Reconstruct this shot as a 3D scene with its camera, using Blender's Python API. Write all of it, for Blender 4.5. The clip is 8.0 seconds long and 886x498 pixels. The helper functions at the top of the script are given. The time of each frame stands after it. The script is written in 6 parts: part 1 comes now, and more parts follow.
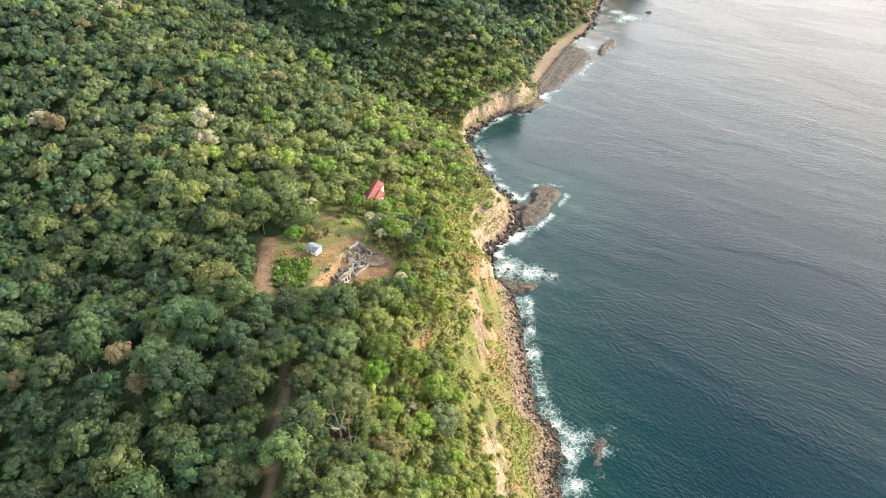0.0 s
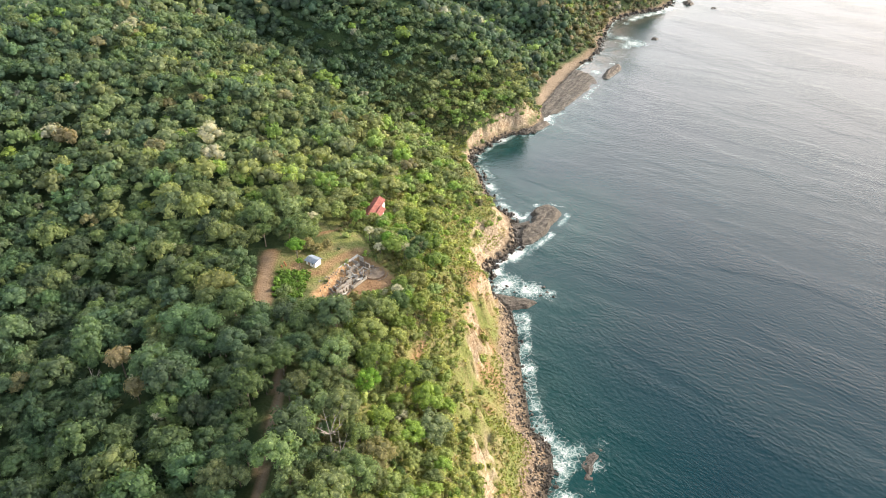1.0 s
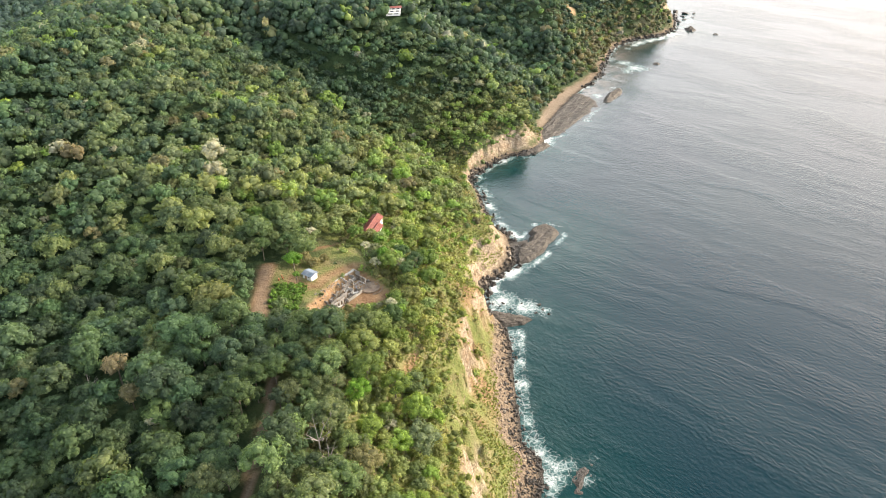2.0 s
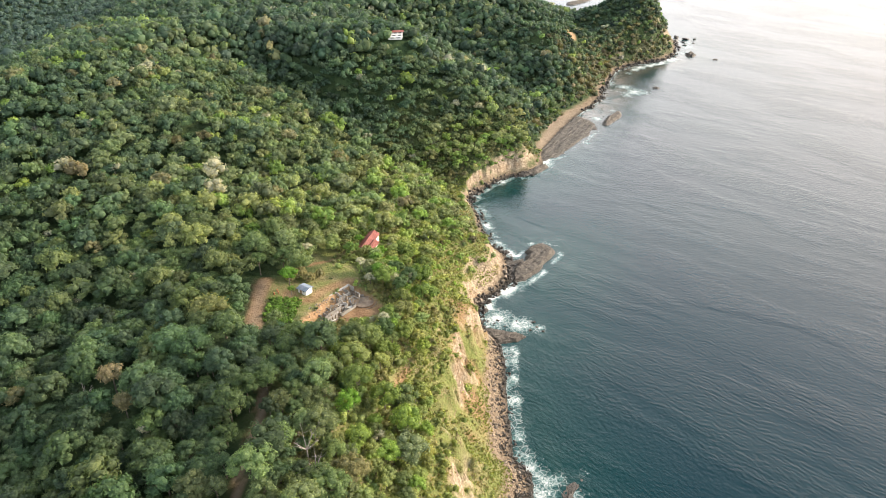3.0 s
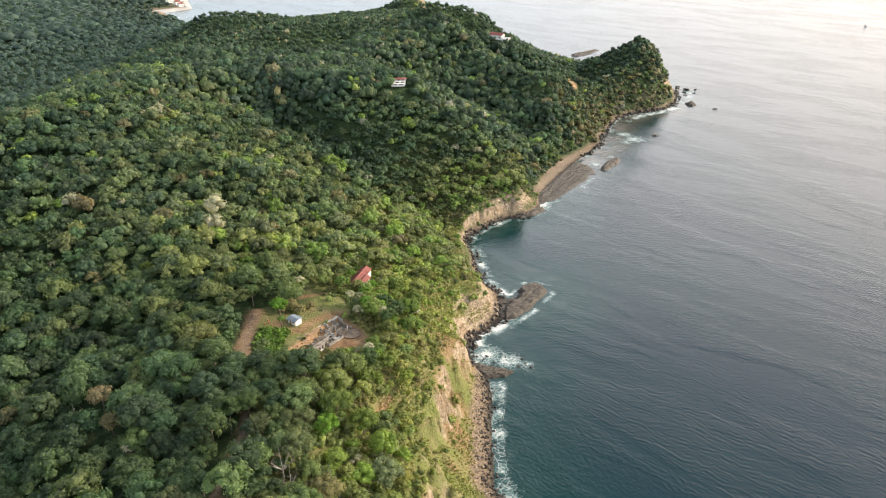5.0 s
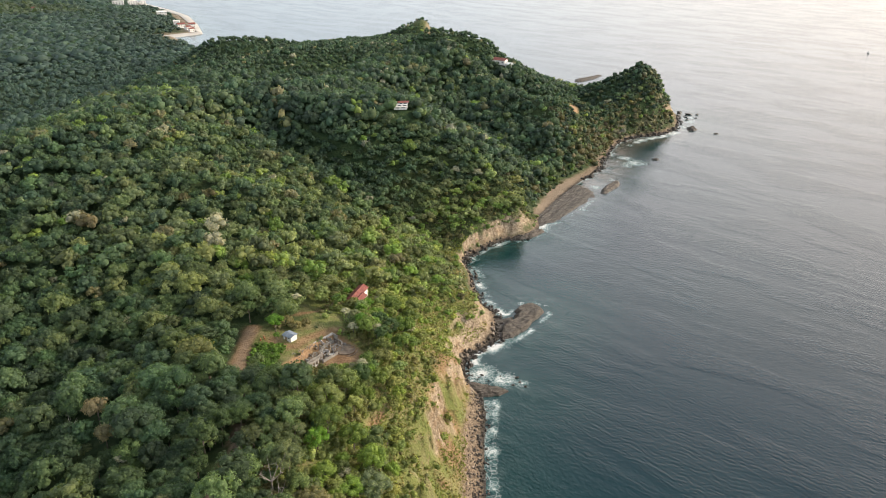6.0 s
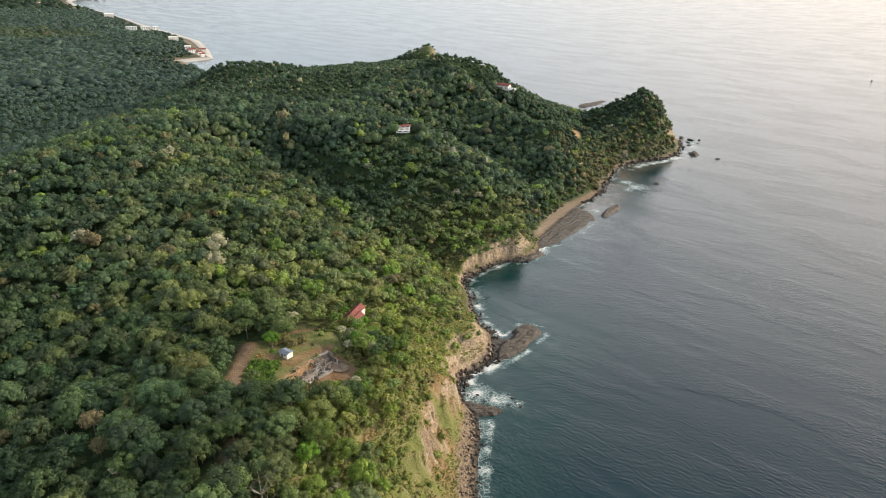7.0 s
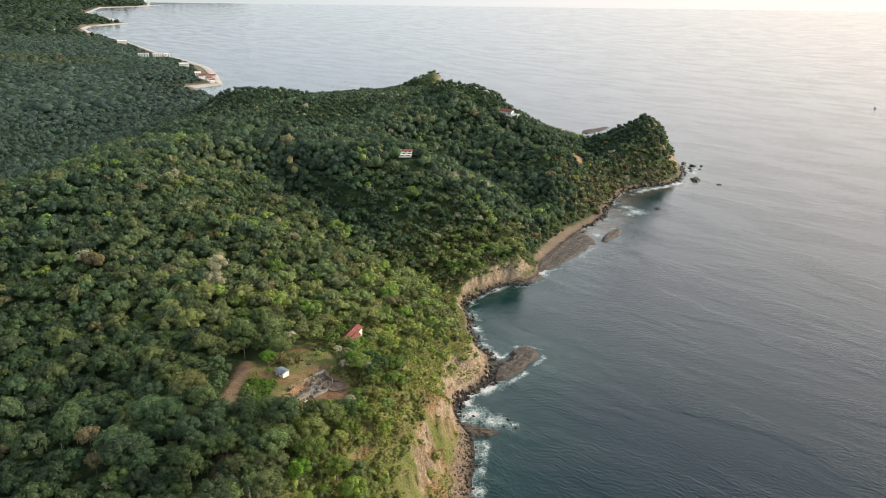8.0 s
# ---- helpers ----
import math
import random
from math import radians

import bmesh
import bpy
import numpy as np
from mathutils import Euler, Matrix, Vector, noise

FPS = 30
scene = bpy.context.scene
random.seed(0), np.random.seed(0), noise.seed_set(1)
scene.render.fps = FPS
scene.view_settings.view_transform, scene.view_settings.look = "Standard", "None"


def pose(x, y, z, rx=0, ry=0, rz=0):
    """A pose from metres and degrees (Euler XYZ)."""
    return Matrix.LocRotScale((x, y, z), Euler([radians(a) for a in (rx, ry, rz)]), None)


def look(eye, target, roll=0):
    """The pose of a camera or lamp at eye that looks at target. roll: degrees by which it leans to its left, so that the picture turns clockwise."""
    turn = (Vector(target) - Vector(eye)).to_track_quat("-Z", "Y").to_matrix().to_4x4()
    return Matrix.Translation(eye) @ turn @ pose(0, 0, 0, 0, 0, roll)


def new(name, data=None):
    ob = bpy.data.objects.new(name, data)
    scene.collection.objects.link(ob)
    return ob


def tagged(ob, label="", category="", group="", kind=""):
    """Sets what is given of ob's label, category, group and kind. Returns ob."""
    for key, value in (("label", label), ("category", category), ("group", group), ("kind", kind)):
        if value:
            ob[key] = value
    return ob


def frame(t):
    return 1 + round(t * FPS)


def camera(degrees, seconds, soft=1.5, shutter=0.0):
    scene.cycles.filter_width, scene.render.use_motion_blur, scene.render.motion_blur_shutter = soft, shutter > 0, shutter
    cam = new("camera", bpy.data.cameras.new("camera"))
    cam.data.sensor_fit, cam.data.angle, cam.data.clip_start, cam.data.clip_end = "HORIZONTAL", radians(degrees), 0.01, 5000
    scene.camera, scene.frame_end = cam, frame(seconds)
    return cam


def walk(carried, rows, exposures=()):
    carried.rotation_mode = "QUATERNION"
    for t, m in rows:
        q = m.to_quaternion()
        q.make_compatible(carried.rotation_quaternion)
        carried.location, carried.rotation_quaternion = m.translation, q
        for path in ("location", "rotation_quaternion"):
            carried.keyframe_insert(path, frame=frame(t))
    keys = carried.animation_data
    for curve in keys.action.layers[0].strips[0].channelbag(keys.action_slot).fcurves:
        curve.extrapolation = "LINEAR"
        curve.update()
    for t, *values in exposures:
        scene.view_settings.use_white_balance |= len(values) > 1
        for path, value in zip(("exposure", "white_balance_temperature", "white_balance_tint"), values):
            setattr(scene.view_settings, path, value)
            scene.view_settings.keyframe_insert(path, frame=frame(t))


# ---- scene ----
cam = camera(63.1, 8.0, 0.75)
# seconds, place in metres, yaw, pitch and lean in degrees
ROWS = [
    (0.0, -0.08, 0.05, 199.09, -0.039, -36.189, -0.013),
    (0.5, 2.52, -3.05, 199.16, 0.547, -35.239, -0.186),
    (1.0, 5.17, -6.00, 199.11, 1.050, -34.277, -0.287),
    (1.5, 7.85, -8.83, 198.98, 1.487, -33.310, -0.337),
    (3.0, 16.12, -16.73, 198.38, 2.562, -30.406, -0.346),
    (3.5, 18.93, -19.21, 198.19, 2.884, -29.445, -0.344),
    (4.0, 21.77, -21.63, 198.04, 3.203, -28.490, -0.352),
    (4.5, 24.61, -24.00, 197.94, 3.525, -27.539, -0.375),
    (6.0, 33.21, -30.88, 197.90, 4.540, -24.693, -0.533),
    (6.5, 36.07, -33.10, 197.96, 4.894, -23.735, -0.601),
    (7.0, 38.92, -35.28, 198.04, 5.249, -22.765, -0.663),
    (7.5, 41.75, -37.43, 198.12, 5.600, -21.775, -0.706),
    (8.0, 44.55, -39.53, 198.17, 5.938, -20.759, -0.715),
]
walk(cam, [(t, pose(x, y, z, 90 + pitch, 0, yaw) @ pose(0, 0, 0, 0, 0, -lean)) for t, x, y, z, yaw, pitch, lean in ROWS],
     [(0.0, 0.88), (4.0, 0.59), (8.0, -0.13)])

# ---- world, sun, exposure ----
SUN_AZIMUTH, SUN_HEIGHT = 70.0, 23.0
world = bpy.data.worlds.new("sky")
scene.world = world
world.use_nodes = True
wn, wl = world.node_tree.nodes, world.node_tree.links
wn.clear()
sky = wn.new("ShaderNodeTexSky")
sky.sky_type = "NISHITA"
sky.sun_disc = False
sky.sun_elevation, sky.sun_rotation = radians(SUN_HEIGHT), radians(SUN_AZIMUTH)
sky.altitude, sky.air_density, sky.dust_density, sky.ozone_density = 0, 1.0, 1.5, 1.5
clear = wn.new("ShaderNodeBackground")
clear.inputs[1].default_value = 0.05
# a thin veil of high haze: brightest low over the sea and towards the sun, thin overhead
heading = wn.new("ShaderNodeTexCoord")
axes = wn.new("ShaderNodeSeparateXYZ")
wl.new(heading.outputs["Generated"], axes.inputs[0])


def sky_span(value, lo, hi, a, b):
    t = wn.new("ShaderNodeMapRange")
    t.interpolation_type = "SMOOTHSTEP"
    wl.new(value, t.inputs[0])
    for k, v in enumerate((lo, hi, a, b)):
        t.inputs[k + 1].default_value = v
    return t.outputs[0]


def sky_times(a, b):
    t = wn.new("ShaderNodeMath")
    t.operation = "MULTIPLY"
    wl.new(a, t.inputs[0])
    wl.new(b, t.inputs[1])
    return t.outputs[0]


sunward = wn.new("ShaderNodeVectorMath")
sunward.operation = "DOT_PRODUCT"
wl.new(heading.outputs["Generated"], sunward.inputs[0])
sunward.inputs[1].default_value = (math.sin(radians(SUN_AZIMUTH)), math.cos(radians(SUN_AZIMUTH)), 0.0)
veil = wn.new("ShaderNodeBackground")
haze = sky_times(sky_span(axes.outputs[2], -0.02, 0.36, 0.42, 1.0), sky_span(axes.outputs[2], 0.44, 0.84, 2.05, 0.28))
wl.new(sky_times(haze, sky_span(sunward.outputs["Value"], -0.6, 1.0, 0.75, 1.25)), veil.inputs[1])
warmth = wn.new("ShaderNodeMix")
warmth.data_type = "RGBA"
wl.new(sky_times(sky_span(sunward.outputs["Value"], 0.0, 0.9, 0.0, 1.0), sky_span(axes.outputs[2], 0.38, 0.76, 1.0, 0.0)), warmth.inputs[0])
warmth.inputs[6].default_value, warmth.inputs[7].default_value = (0.94, 1.0, 1.07, 1.0), (1.15, 1.0, 0.90, 1.0)
wl.new(warmth.outputs[2], veil.inputs[0])
both_skies = wn.new("ShaderNodeAddShader")
wout = wn.new("ShaderNodeOutputWorld")
wl.new(sky.outputs[0], clear.inputs[0])
wl.new(clear.outputs[0], both_skies.inputs[0])
wl.new(veil.outputs[0], both_skies.inputs[1])
wl.new(both_skies.outputs[0], wout.inputs[0])
sun = new("sun", bpy.data.lights.new("sun", "SUN"))
sun.data.energy, sun.data.angle, sun.data.color = 5.0, radians(6.0), (1.0, 0.84, 0.64)
az, el = radians(SUN_AZIMUTH), radians(SUN_HEIGHT)
sun_way = Vector((math.sin(az) * math.cos(el), math.cos(az) * math.cos(el), math.sin(el)))
sun.matrix_world = look(sun_way * 900, (0, 0, 0))


# ---- small tools ----


def lattice(ix, iy, seed):
    h = (ix.astype(np.int64) * 374761393 + iy.astype(np.int64) * 668265263 + seed * 1274126177) & 0x7FFFFFFF
    h = ((h ^ (h >> 13)) * 1103515245) & 0x7FFFFFFF
    h = ((h ^ (h >> 11)) * 12345673) & 0x7FFFFFFF
    return (h ^ (h >> 15)) / 0x7FFFFFFF


def grain(x, y, size, seed=0):
    """Smooth noise from -1 to 1, with lumps of that size in metres."""
    x, y = np.asarray(x, float) / size, np.asarray(y, float) / size
    ix, iy = np.floor(x), np.floor(y)
    u, v = x - ix, y - iy
    u, v = u * u * (3 - 2 * u), v * v * (3 - 2 * v)
    a, b = lattice(ix, iy, seed), lattice(ix + 1, iy, seed)
    c, d = lattice(ix, iy + 1, seed), lattice(ix + 1, iy + 1, seed)
    return ((a * (1 - u) + b * u) * (1 - v) + (c * (1 - u) + d * u) * v) * 2 - 1


def fractal(x, y, size, octaves=4, seed=0):
    total, amp = 0, 1.0
    for k in range(octaves):
        total = total + amp * grain(x, y, size / 2 ** k, seed + 17 * k)
        amp *= 0.5
    return total / 1.8


def ramp(v, lo, hi):
    u = np.clip((v - lo) / (hi - lo), 0, 1)
    return u * u * (3 - 2 * u)


def along(px, py, line):
    """Distance to a polyline, and how far along it (in points) the nearest place lies."""
    px, py = np.ravel(px).astype(float), np.ravel(py).astype(float)
    best, where = np.full(px.shape, 1e12), np.zeros(px.shape)
    for k in range(len(line) - 1):
        (ax, ay), (bx, by) = line[k][:2], line[k + 1][:2]
        dx, dy = bx - ax, by - ay
        u = np.clip(((px - ax) * dx + (py - ay) * dy) / (dx * dx + dy * dy + 1e-9), 0, 1)
        d2 = (px - ax - u * dx) ** 2 + (py - ay - u * dy) ** 2
        near = d2 < best
        best[near], where[near] = d2[near], k + u[near]
    return np.sqrt(best), where


def inside(px, py, line):
    px, py = np.ravel(px), np.ravel(py)
    odd = np.zeros(px.shape, bool)
    for k in range(len(line)):
        (ax, ay), (bx, by) = line[k - 1][:2], line[k][:2]
        if ay == by:
            continue
        cross = (ay > py) != (by > py)
        odd ^= cross & (px < (bx - ax) * (py - ay) / (by - ay) + ax)
    return odd


def mesh_from(name, verts, faces, material=None, smooth=False, values=None, colours=None):
    """A mesh from arrays; faces is one array or a list of arrays (triangles, quads)."""
    groups = [f for f in (faces if isinstance(faces, list) else [faces]) if len(f)]
    me = bpy.data.meshes.new(name)
    verts = np.asarray(verts, np.float32)
    loops = np.concatenate([g.ravel() for g in groups]).astype(np.int32)
    sizes = np.concatenate([np.full(len(g), g.shape[1]) for g in groups]).astype(np.int32)
    starts = np.concatenate([[0], np.cumsum(sizes)[:-1]]).astype(np.int32)
    me.vertices.add(len(verts))
    me.vertices.foreach_set("co", verts.ravel())
    me.loops.add(len(loops))
    me.loops.foreach_set("vertex_index", loops)
    me.polygons.add(len(sizes))
    me.polygons.foreach_set("loop_start", starts)
    me.polygons.foreach_set("loop_total", sizes)
    me.polygons.foreach_set("use_smooth", (sizes == 3) if smooth == "cores" else np.full(len(sizes), bool(smooth)))
    for key, v in (values or {}).items():
        me.attributes.new(key, "FLOAT", "POINT").data.foreach_set("value", np.asarray(v, np.float32).ravel())
    for key, v in (colours or {}).items():
        rgba = np.concatenate([np.asarray(v, np.float32), np.ones((len(v), 1), np.float32)], 1)
        me.attributes.new(key, "FLOAT_COLOR", "POINT").data.foreach_set("color", rgba.ravel())
    me.update(calc_edges=True)
    if material:
        me.materials.append(material)
    return me


def part(name, bm, material, parent=None, label=""):
    """Links a bmesh as one mesh object, under a thing where one is given."""
    me = bpy.data.meshes.new(name)
    bm.to_mesh(me)
    bm.free()
    me.materials.append(material)
    ob = new(name, me)
    ob.parent = parent
    return tagged(ob, label)


def box(x0, y0, z0, x1, y1, z1, bevel=0.0, bm=None):
    bm = bm or bmesh.new()
    made = bmesh.ops.create_cube(bm, size=1)["verts"]
    m = Matrix.Translation(((x0 + x1) / 2, (y0 + y1) / 2, (z0 + z1) / 2)) @ Matrix.Diagonal((x1 - x0, y1 - y0, z1 - z0, 1))
    bmesh.ops.transform(bm, matrix=m, verts=made)
    if bevel:
        edges = list({e for v in made for e in v.link_edges})
        bmesh.ops.bevel(bm, geom=edges, offset=bevel, segments=1, affect="EDGES")
    return bm


def rod(a, b, r0, r1=None, sides=6, bm=None):
    bm = bm or bmesh.new()
    a, b = Vector(a), Vector(b)
    way = b - a
    made = bmesh.ops.create_cone(bm, cap_ends=True, segments=sides, radius1=r0, radius2=r0 if r1 is None else r1, depth=way.length)["verts"]
    m = Matrix.Translation((a + b) / 2) @ way.to_track_quat("Z", "Y").to_matrix().to_4x4()
    bmesh.ops.transform(bm, matrix=m, verts=made)
    return bm


def thing(name, at, turn=0, label="", category="", group="", kind=""):
    ob = new(name)
    ob.matrix_world = pose(*at, 0, 0, turn)
    return tagged(ob, label, category, group, kind)


# ---- materials ----
class Paint:
    """A node material with a Principled shader, and short ways to wire it."""

    def __init__(self, name, rough=0.8, metal=0.0, spec=0.3):
        self.mat = bpy.data.materials.new(name)
        self.mat.use_nodes = True
        self.tree = self.mat.node_tree
        self.n, self.l = self.tree.nodes, self.tree.links
        self.bsdf = self.n["Principled BSDF"]
        self.bsdf.inputs["Roughness"].default_value = rough
        self.bsdf.inputs["Metallic"].default_value = metal
        self.bsdf.inputs["Specular IOR Level"].default_value = spec
        self.place = self.n.new("ShaderNodeNewGeometry").outputs["Position"]

    def put(self, value, socket):
        if isinstance(value, (int, float)):
            socket.default_value = value
        elif isinstance(value, tuple):
            socket.default_value = (*value, 1.0)[: len(socket.default_value)]
        else:
            self.l.new(value, socket)

    def noise(self, scale, detail=3.0, rough=0.55, stretch=(1, 1, 1), turn=0.0, distort=0.0, vector=None):
        m = self.n.new("ShaderNodeMapping")
        if turn:
            m.vector_type = "TEXTURE"
            stretch = tuple(1 / v for v in stretch)
        m.inputs["Scale"].default_value = stretch
        m.inputs["Rotation"].default_value = (0, 0, radians(turn))
        self.l.new(vector or self.place, m.inputs["Vector"])
        t = self.n.new("ShaderNodeTexNoise")
        t.inputs["Scale"].default_value, t.inputs["Detail"].default_value = scale, detail
        t.inputs["Roughness"].default_value, t.inputs["Distortion"].default_value = rough, distort
        self.l.new(m.outputs[0], t.inputs["Vector"])
        return t.outputs["Fac"]

    def cells(self, scale, stretch=(1, 1, 1), feature="F1"):
        m = self.n.new("ShaderNodeMapping")
        m.inputs["Scale"].default_value = stretch
        self.l.new(self.place, m.inputs["Vector"])
        t = self.n.new("ShaderNodeTexVoronoi")
        t.feature = feature
        t.inputs["Scale"].default_value = scale
        self.l.new(m.outputs[0], t.inputs["Vector"])
        return t.outputs["Distance"]

    def span(self, fac, lo, hi, a=0.0, b=1.0):
        t = self.n.new("ShaderNodeMapRange")
        t.interpolation_type = "SMOOTHSTEP"
        for k, v in zip(range(5), (fac, lo, hi, a, b)):
            self.put(v, t.inputs[k])
        return t.outputs[0]

    def maths(self, op, a, b=0.0):
        t = self.n.new("ShaderNodeMath")
        t.operation = op
        self.put(a, t.inputs[0])
        self.put(b, t.inputs[1])
        return t.outputs[0]

    def mix(self, fac, a, b, mode="MIX"):
        t = self.n.new("ShaderNodeMix")
        t.data_type, t.blend_type = "RGBA", mode
        self.put(fac, t.inputs[0])
        self.put(a, t.inputs[6])
        self.put(b, t.inputs[7])
        return t.outputs[2]

    def value(self, name):
        t = self.n.new("ShaderNodeAttribute")
        t.attribute_name = name
        return t.outputs["Fac"]

    def colour(self, name):
        t = self.n.new("ShaderNodeAttribute")
        t.attribute_name = name
        return t.outputs["Color"]

    def island(self):
        return self.n.new("ShaderNodeNewGeometry").outputs["Random Per Island"]

    def each(self):
        return self.n.new("ShaderNodeObjectInfo").outputs["Random"]

    def base(self, value):
        self.put(value, self.bsdf.inputs["Base Color"])

    def rough(self, value):
        self.put(value, self.bsdf.inputs["Roughness"])

    def bump(self, height, strength=0.5, distance=0.1):
        t = self.n.new("ShaderNodeBump")
        t.inputs["Strength"].default_value, t.inputs["Distance"].default_value = strength, distance
        self.l.new(height, t.inputs["Height"])
        self.l.new(t.outputs[0], self.bsdf.inputs["Normal"])


def plain(name, dark, light, scale=1.0, rough=0.8, metal=0.0, bump=0.3, depth=0.02, fine=6.0, each=0.0):
    """A surface that varies between two colours at two scales."""
    p = Paint(name, rough, metal)
    big, small = p.noise(scale), p.noise(scale * fine, 4.0)
    tone = p.mix(p.span(big, 0.3, 0.7), dark, light)
    tone = p.mix(p.span(small, 0.35, 0.75, 0.0, 0.5), tone, tuple(0.6 * c for c in dark))
    if each:
        tone = p.mix(p.span(p.each(), 0, 1, 0, each), tone, tuple(0.45 * c for c in dark))
    p.base(tone)
    p.rough(p.span(small, 0.2, 0.8, rough - 0.12, min(1.0, rough + 0.1)))
    p.bump(small, bump, depth)
    return p.mat


def make_ground():
    p = Paint("ground", 0.95, spec=0.15)
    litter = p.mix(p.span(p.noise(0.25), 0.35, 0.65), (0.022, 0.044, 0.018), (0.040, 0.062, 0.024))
    green = p.mix(p.span(p.noise(0.12, 4), 0.42, 0.72), (0.145, 0.160, 0.050), (0.215, 0.178, 0.090))
    green = p.mix(p.span(p.noise(1.1, 5, 0.65), 0.48, 0.66), green, (0.105, 0.132, 0.038))
    green = p.mix(p.span(p.noise(0.45, 5, 0.7), 0.59, 0.70), green, (0.22, 0.168, 0.105))
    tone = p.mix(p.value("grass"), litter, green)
    earth = p.mix(p.span(p.noise(0.3, 4), 0.35, 0.65), (0.185, 0.108, 0.060), (0.275, 0.178, 0.102))
    earth = p.mix(p.span(p.noise(2.2, 4), 0.5, 0.75), earth, (0.18, 0.11, 0.06))
    tone = p.mix(p.value("dirt"), tone, earth)
    cut = p.mix(p.span(p.noise(0.8, 4), 0.35, 0.65), (0.28, 0.17, 0.09), (0.37, 0.245, 0.145))
    tone = p.mix(p.value("cut"), tone, cut)
    layers = p.noise(0.5, 5, 0.65, (0.7, 0.7, 1.1), distort=1.2)
    streaks = p.noise(0.6, 5, 0.65, (1.3, 1.3, 0.35), distort=0.8)
    stone = p.mix(p.span(layers, 0.35, 0.65), (0.19, 0.145, 0.098), (0.39, 0.318, 0.228))
    stone = p.mix(p.span(streaks, 0.48, 0.66, 0.0, 0.6), stone, (0.10, 0.074, 0.052))
    stone = p.mix(p.span(p.noise(0.14, 4, 0.6), 0.5, 0.68, 0.0, 0.35), stone, (0.24, 0.14, 0.075))
    tone = p.mix(p.value("rock"), tone, stone)
    gravel = p.mix(p.span(p.noise(0.9, 5), 0.35, 0.65), (0.15, 0.11, 0.075), (0.29, 0.228, 0.158))
    pebble = p.cells(1.3)
    gravel = p.mix(p.span(pebble, 0.2, 0.7, 0.0, 0.45), gravel, (0.09, 0.065, 0.05))
    tone = p.mix(p.value("beach"), tone, gravel)
    sand = p.mix(p.noise(0.06), (0.26, 0.205, 0.15), (0.18, 0.142, 0.104))
    tone = p.mix(p.value("sand"), tone, sand)
    tone = p.mix(p.value("wet"), tone, (0.045, 0.040, 0.034))
    p.base(tone)
    rough = p.maths("ADD", p.noise(1.2, 6, 0.65), p.maths("ADD", p.maths("MULTIPLY", layers, 0.45), p.maths("MULTIPLY", p.noise(0.33, 4, 0.6), 1.2)))
    p.bump(rough, 0.9, 0.9)
    return p.mat


def make_water():
    p = Paint("water", 0.18, spec=0.42)
    p.bsdf.inputs["IOR"].default_value = 1.33
    deep = p.mix(p.span(p.noise(0.006, 3), 0.35, 0.65), (0.0002, 0.0140, 0.0215), (0.0004, 0.0185, 0.0250))
    tone = p.mix(p.span(p.value("shore"), 60.0, 2.0), deep, (0.0012, 0.027, 0.0275))
    tone = p.mix(p.maths("MULTIPLY", p.value("flats"), p.span(p.noise(0.05, 4, 0.6), 0.3, 0.6, 0.35, 1.0)), tone, (0.115, 0.098, 0.080))
    murk = p.span(p.noise(0.09, 4, 0.6), 0.42, 0.68)
    tone = p.mix(p.maths("MULTIPLY", p.span(p.value("shore"), 24.0, 3.0), murk), tone, (0.014, 0.042, 0.040))
    foam = p.value("foam")
    lace = p.noise(0.62, 7, 0.78, distort=1.9)
    wisps = p.noise(0.13, 3, 0.6, distort=0.8)
    mark = p.maths("ADD", p.maths("MULTIPLY", lace, 0.6), p.maths("MULTIPLY", wisps, 0.4))
    edge = p.maths("SUBTRACT", 0.80, p.maths("MULTIPLY", foam, 0.44))
    over = p.maths("SUBTRACT", mark, edge)
    milky = p.span(over, -0.10, 0.05)
    web = p.maths("MULTIPLY", p.span(p.cells(0.45, feature="DISTANCE_TO_EDGE"), 0.09, 0.01), p.span(p.maths("ADD", over, 0.10), 0.0, 0.05))
    white = p.maths("MAXIMUM", p.span(over, 0.012, 0.165), p.maths("MULTIPLY", web, 0.3))
    tone = p.mix(p.maths("MULTIPLY", milky, 0.55), tone, (0.12, 0.22, 0.215))
    p.base(p.mix(white, tone, (0.62, 0.64, 0.63)))
    chop = p.noise(0.42, 2.0, 0.55, (1.0, 1.8, 1.0), -42)
    swell = p.noise(0.035, 2, 0.5, (1.0, 3.2, 1.0), -30)
    ripple = p.noise(1.1, 1.5, 0.5, (1.0, 1.9, 1.0), -52)
    gust = p.span(p.noise(0.010, 3, 0.55, (1.0, 3.0, 1.0), -38), 0.38, 0.62)
    p.rough(p.mix(white, p.span(gust, 0, 1, 0.08, 0.13), (0.9, 0.9, 0.9)))
    waves = p.maths("ADD", chop, p.maths("MULTIPLY", swell, 0.7))
    waves = p.maths("ADD", waves, p.maths("MULTIPLY", ripple, 0.34))
    calm = p.span(gust, 0.0, 1.0, 0.56, 1.10)
    north = p.n.new("ShaderNodeSeparateXYZ")
    p.l.new(p.place, north.inputs[0])
    calm = p.maths("MULTIPLY", calm, p.span(north.outputs[1], 350.0, 1300.0, 1.0, 0.8))
    p.bump(p.maths("MULTIPLY", waves, calm), 1.0, 0.235)
    return p.mat


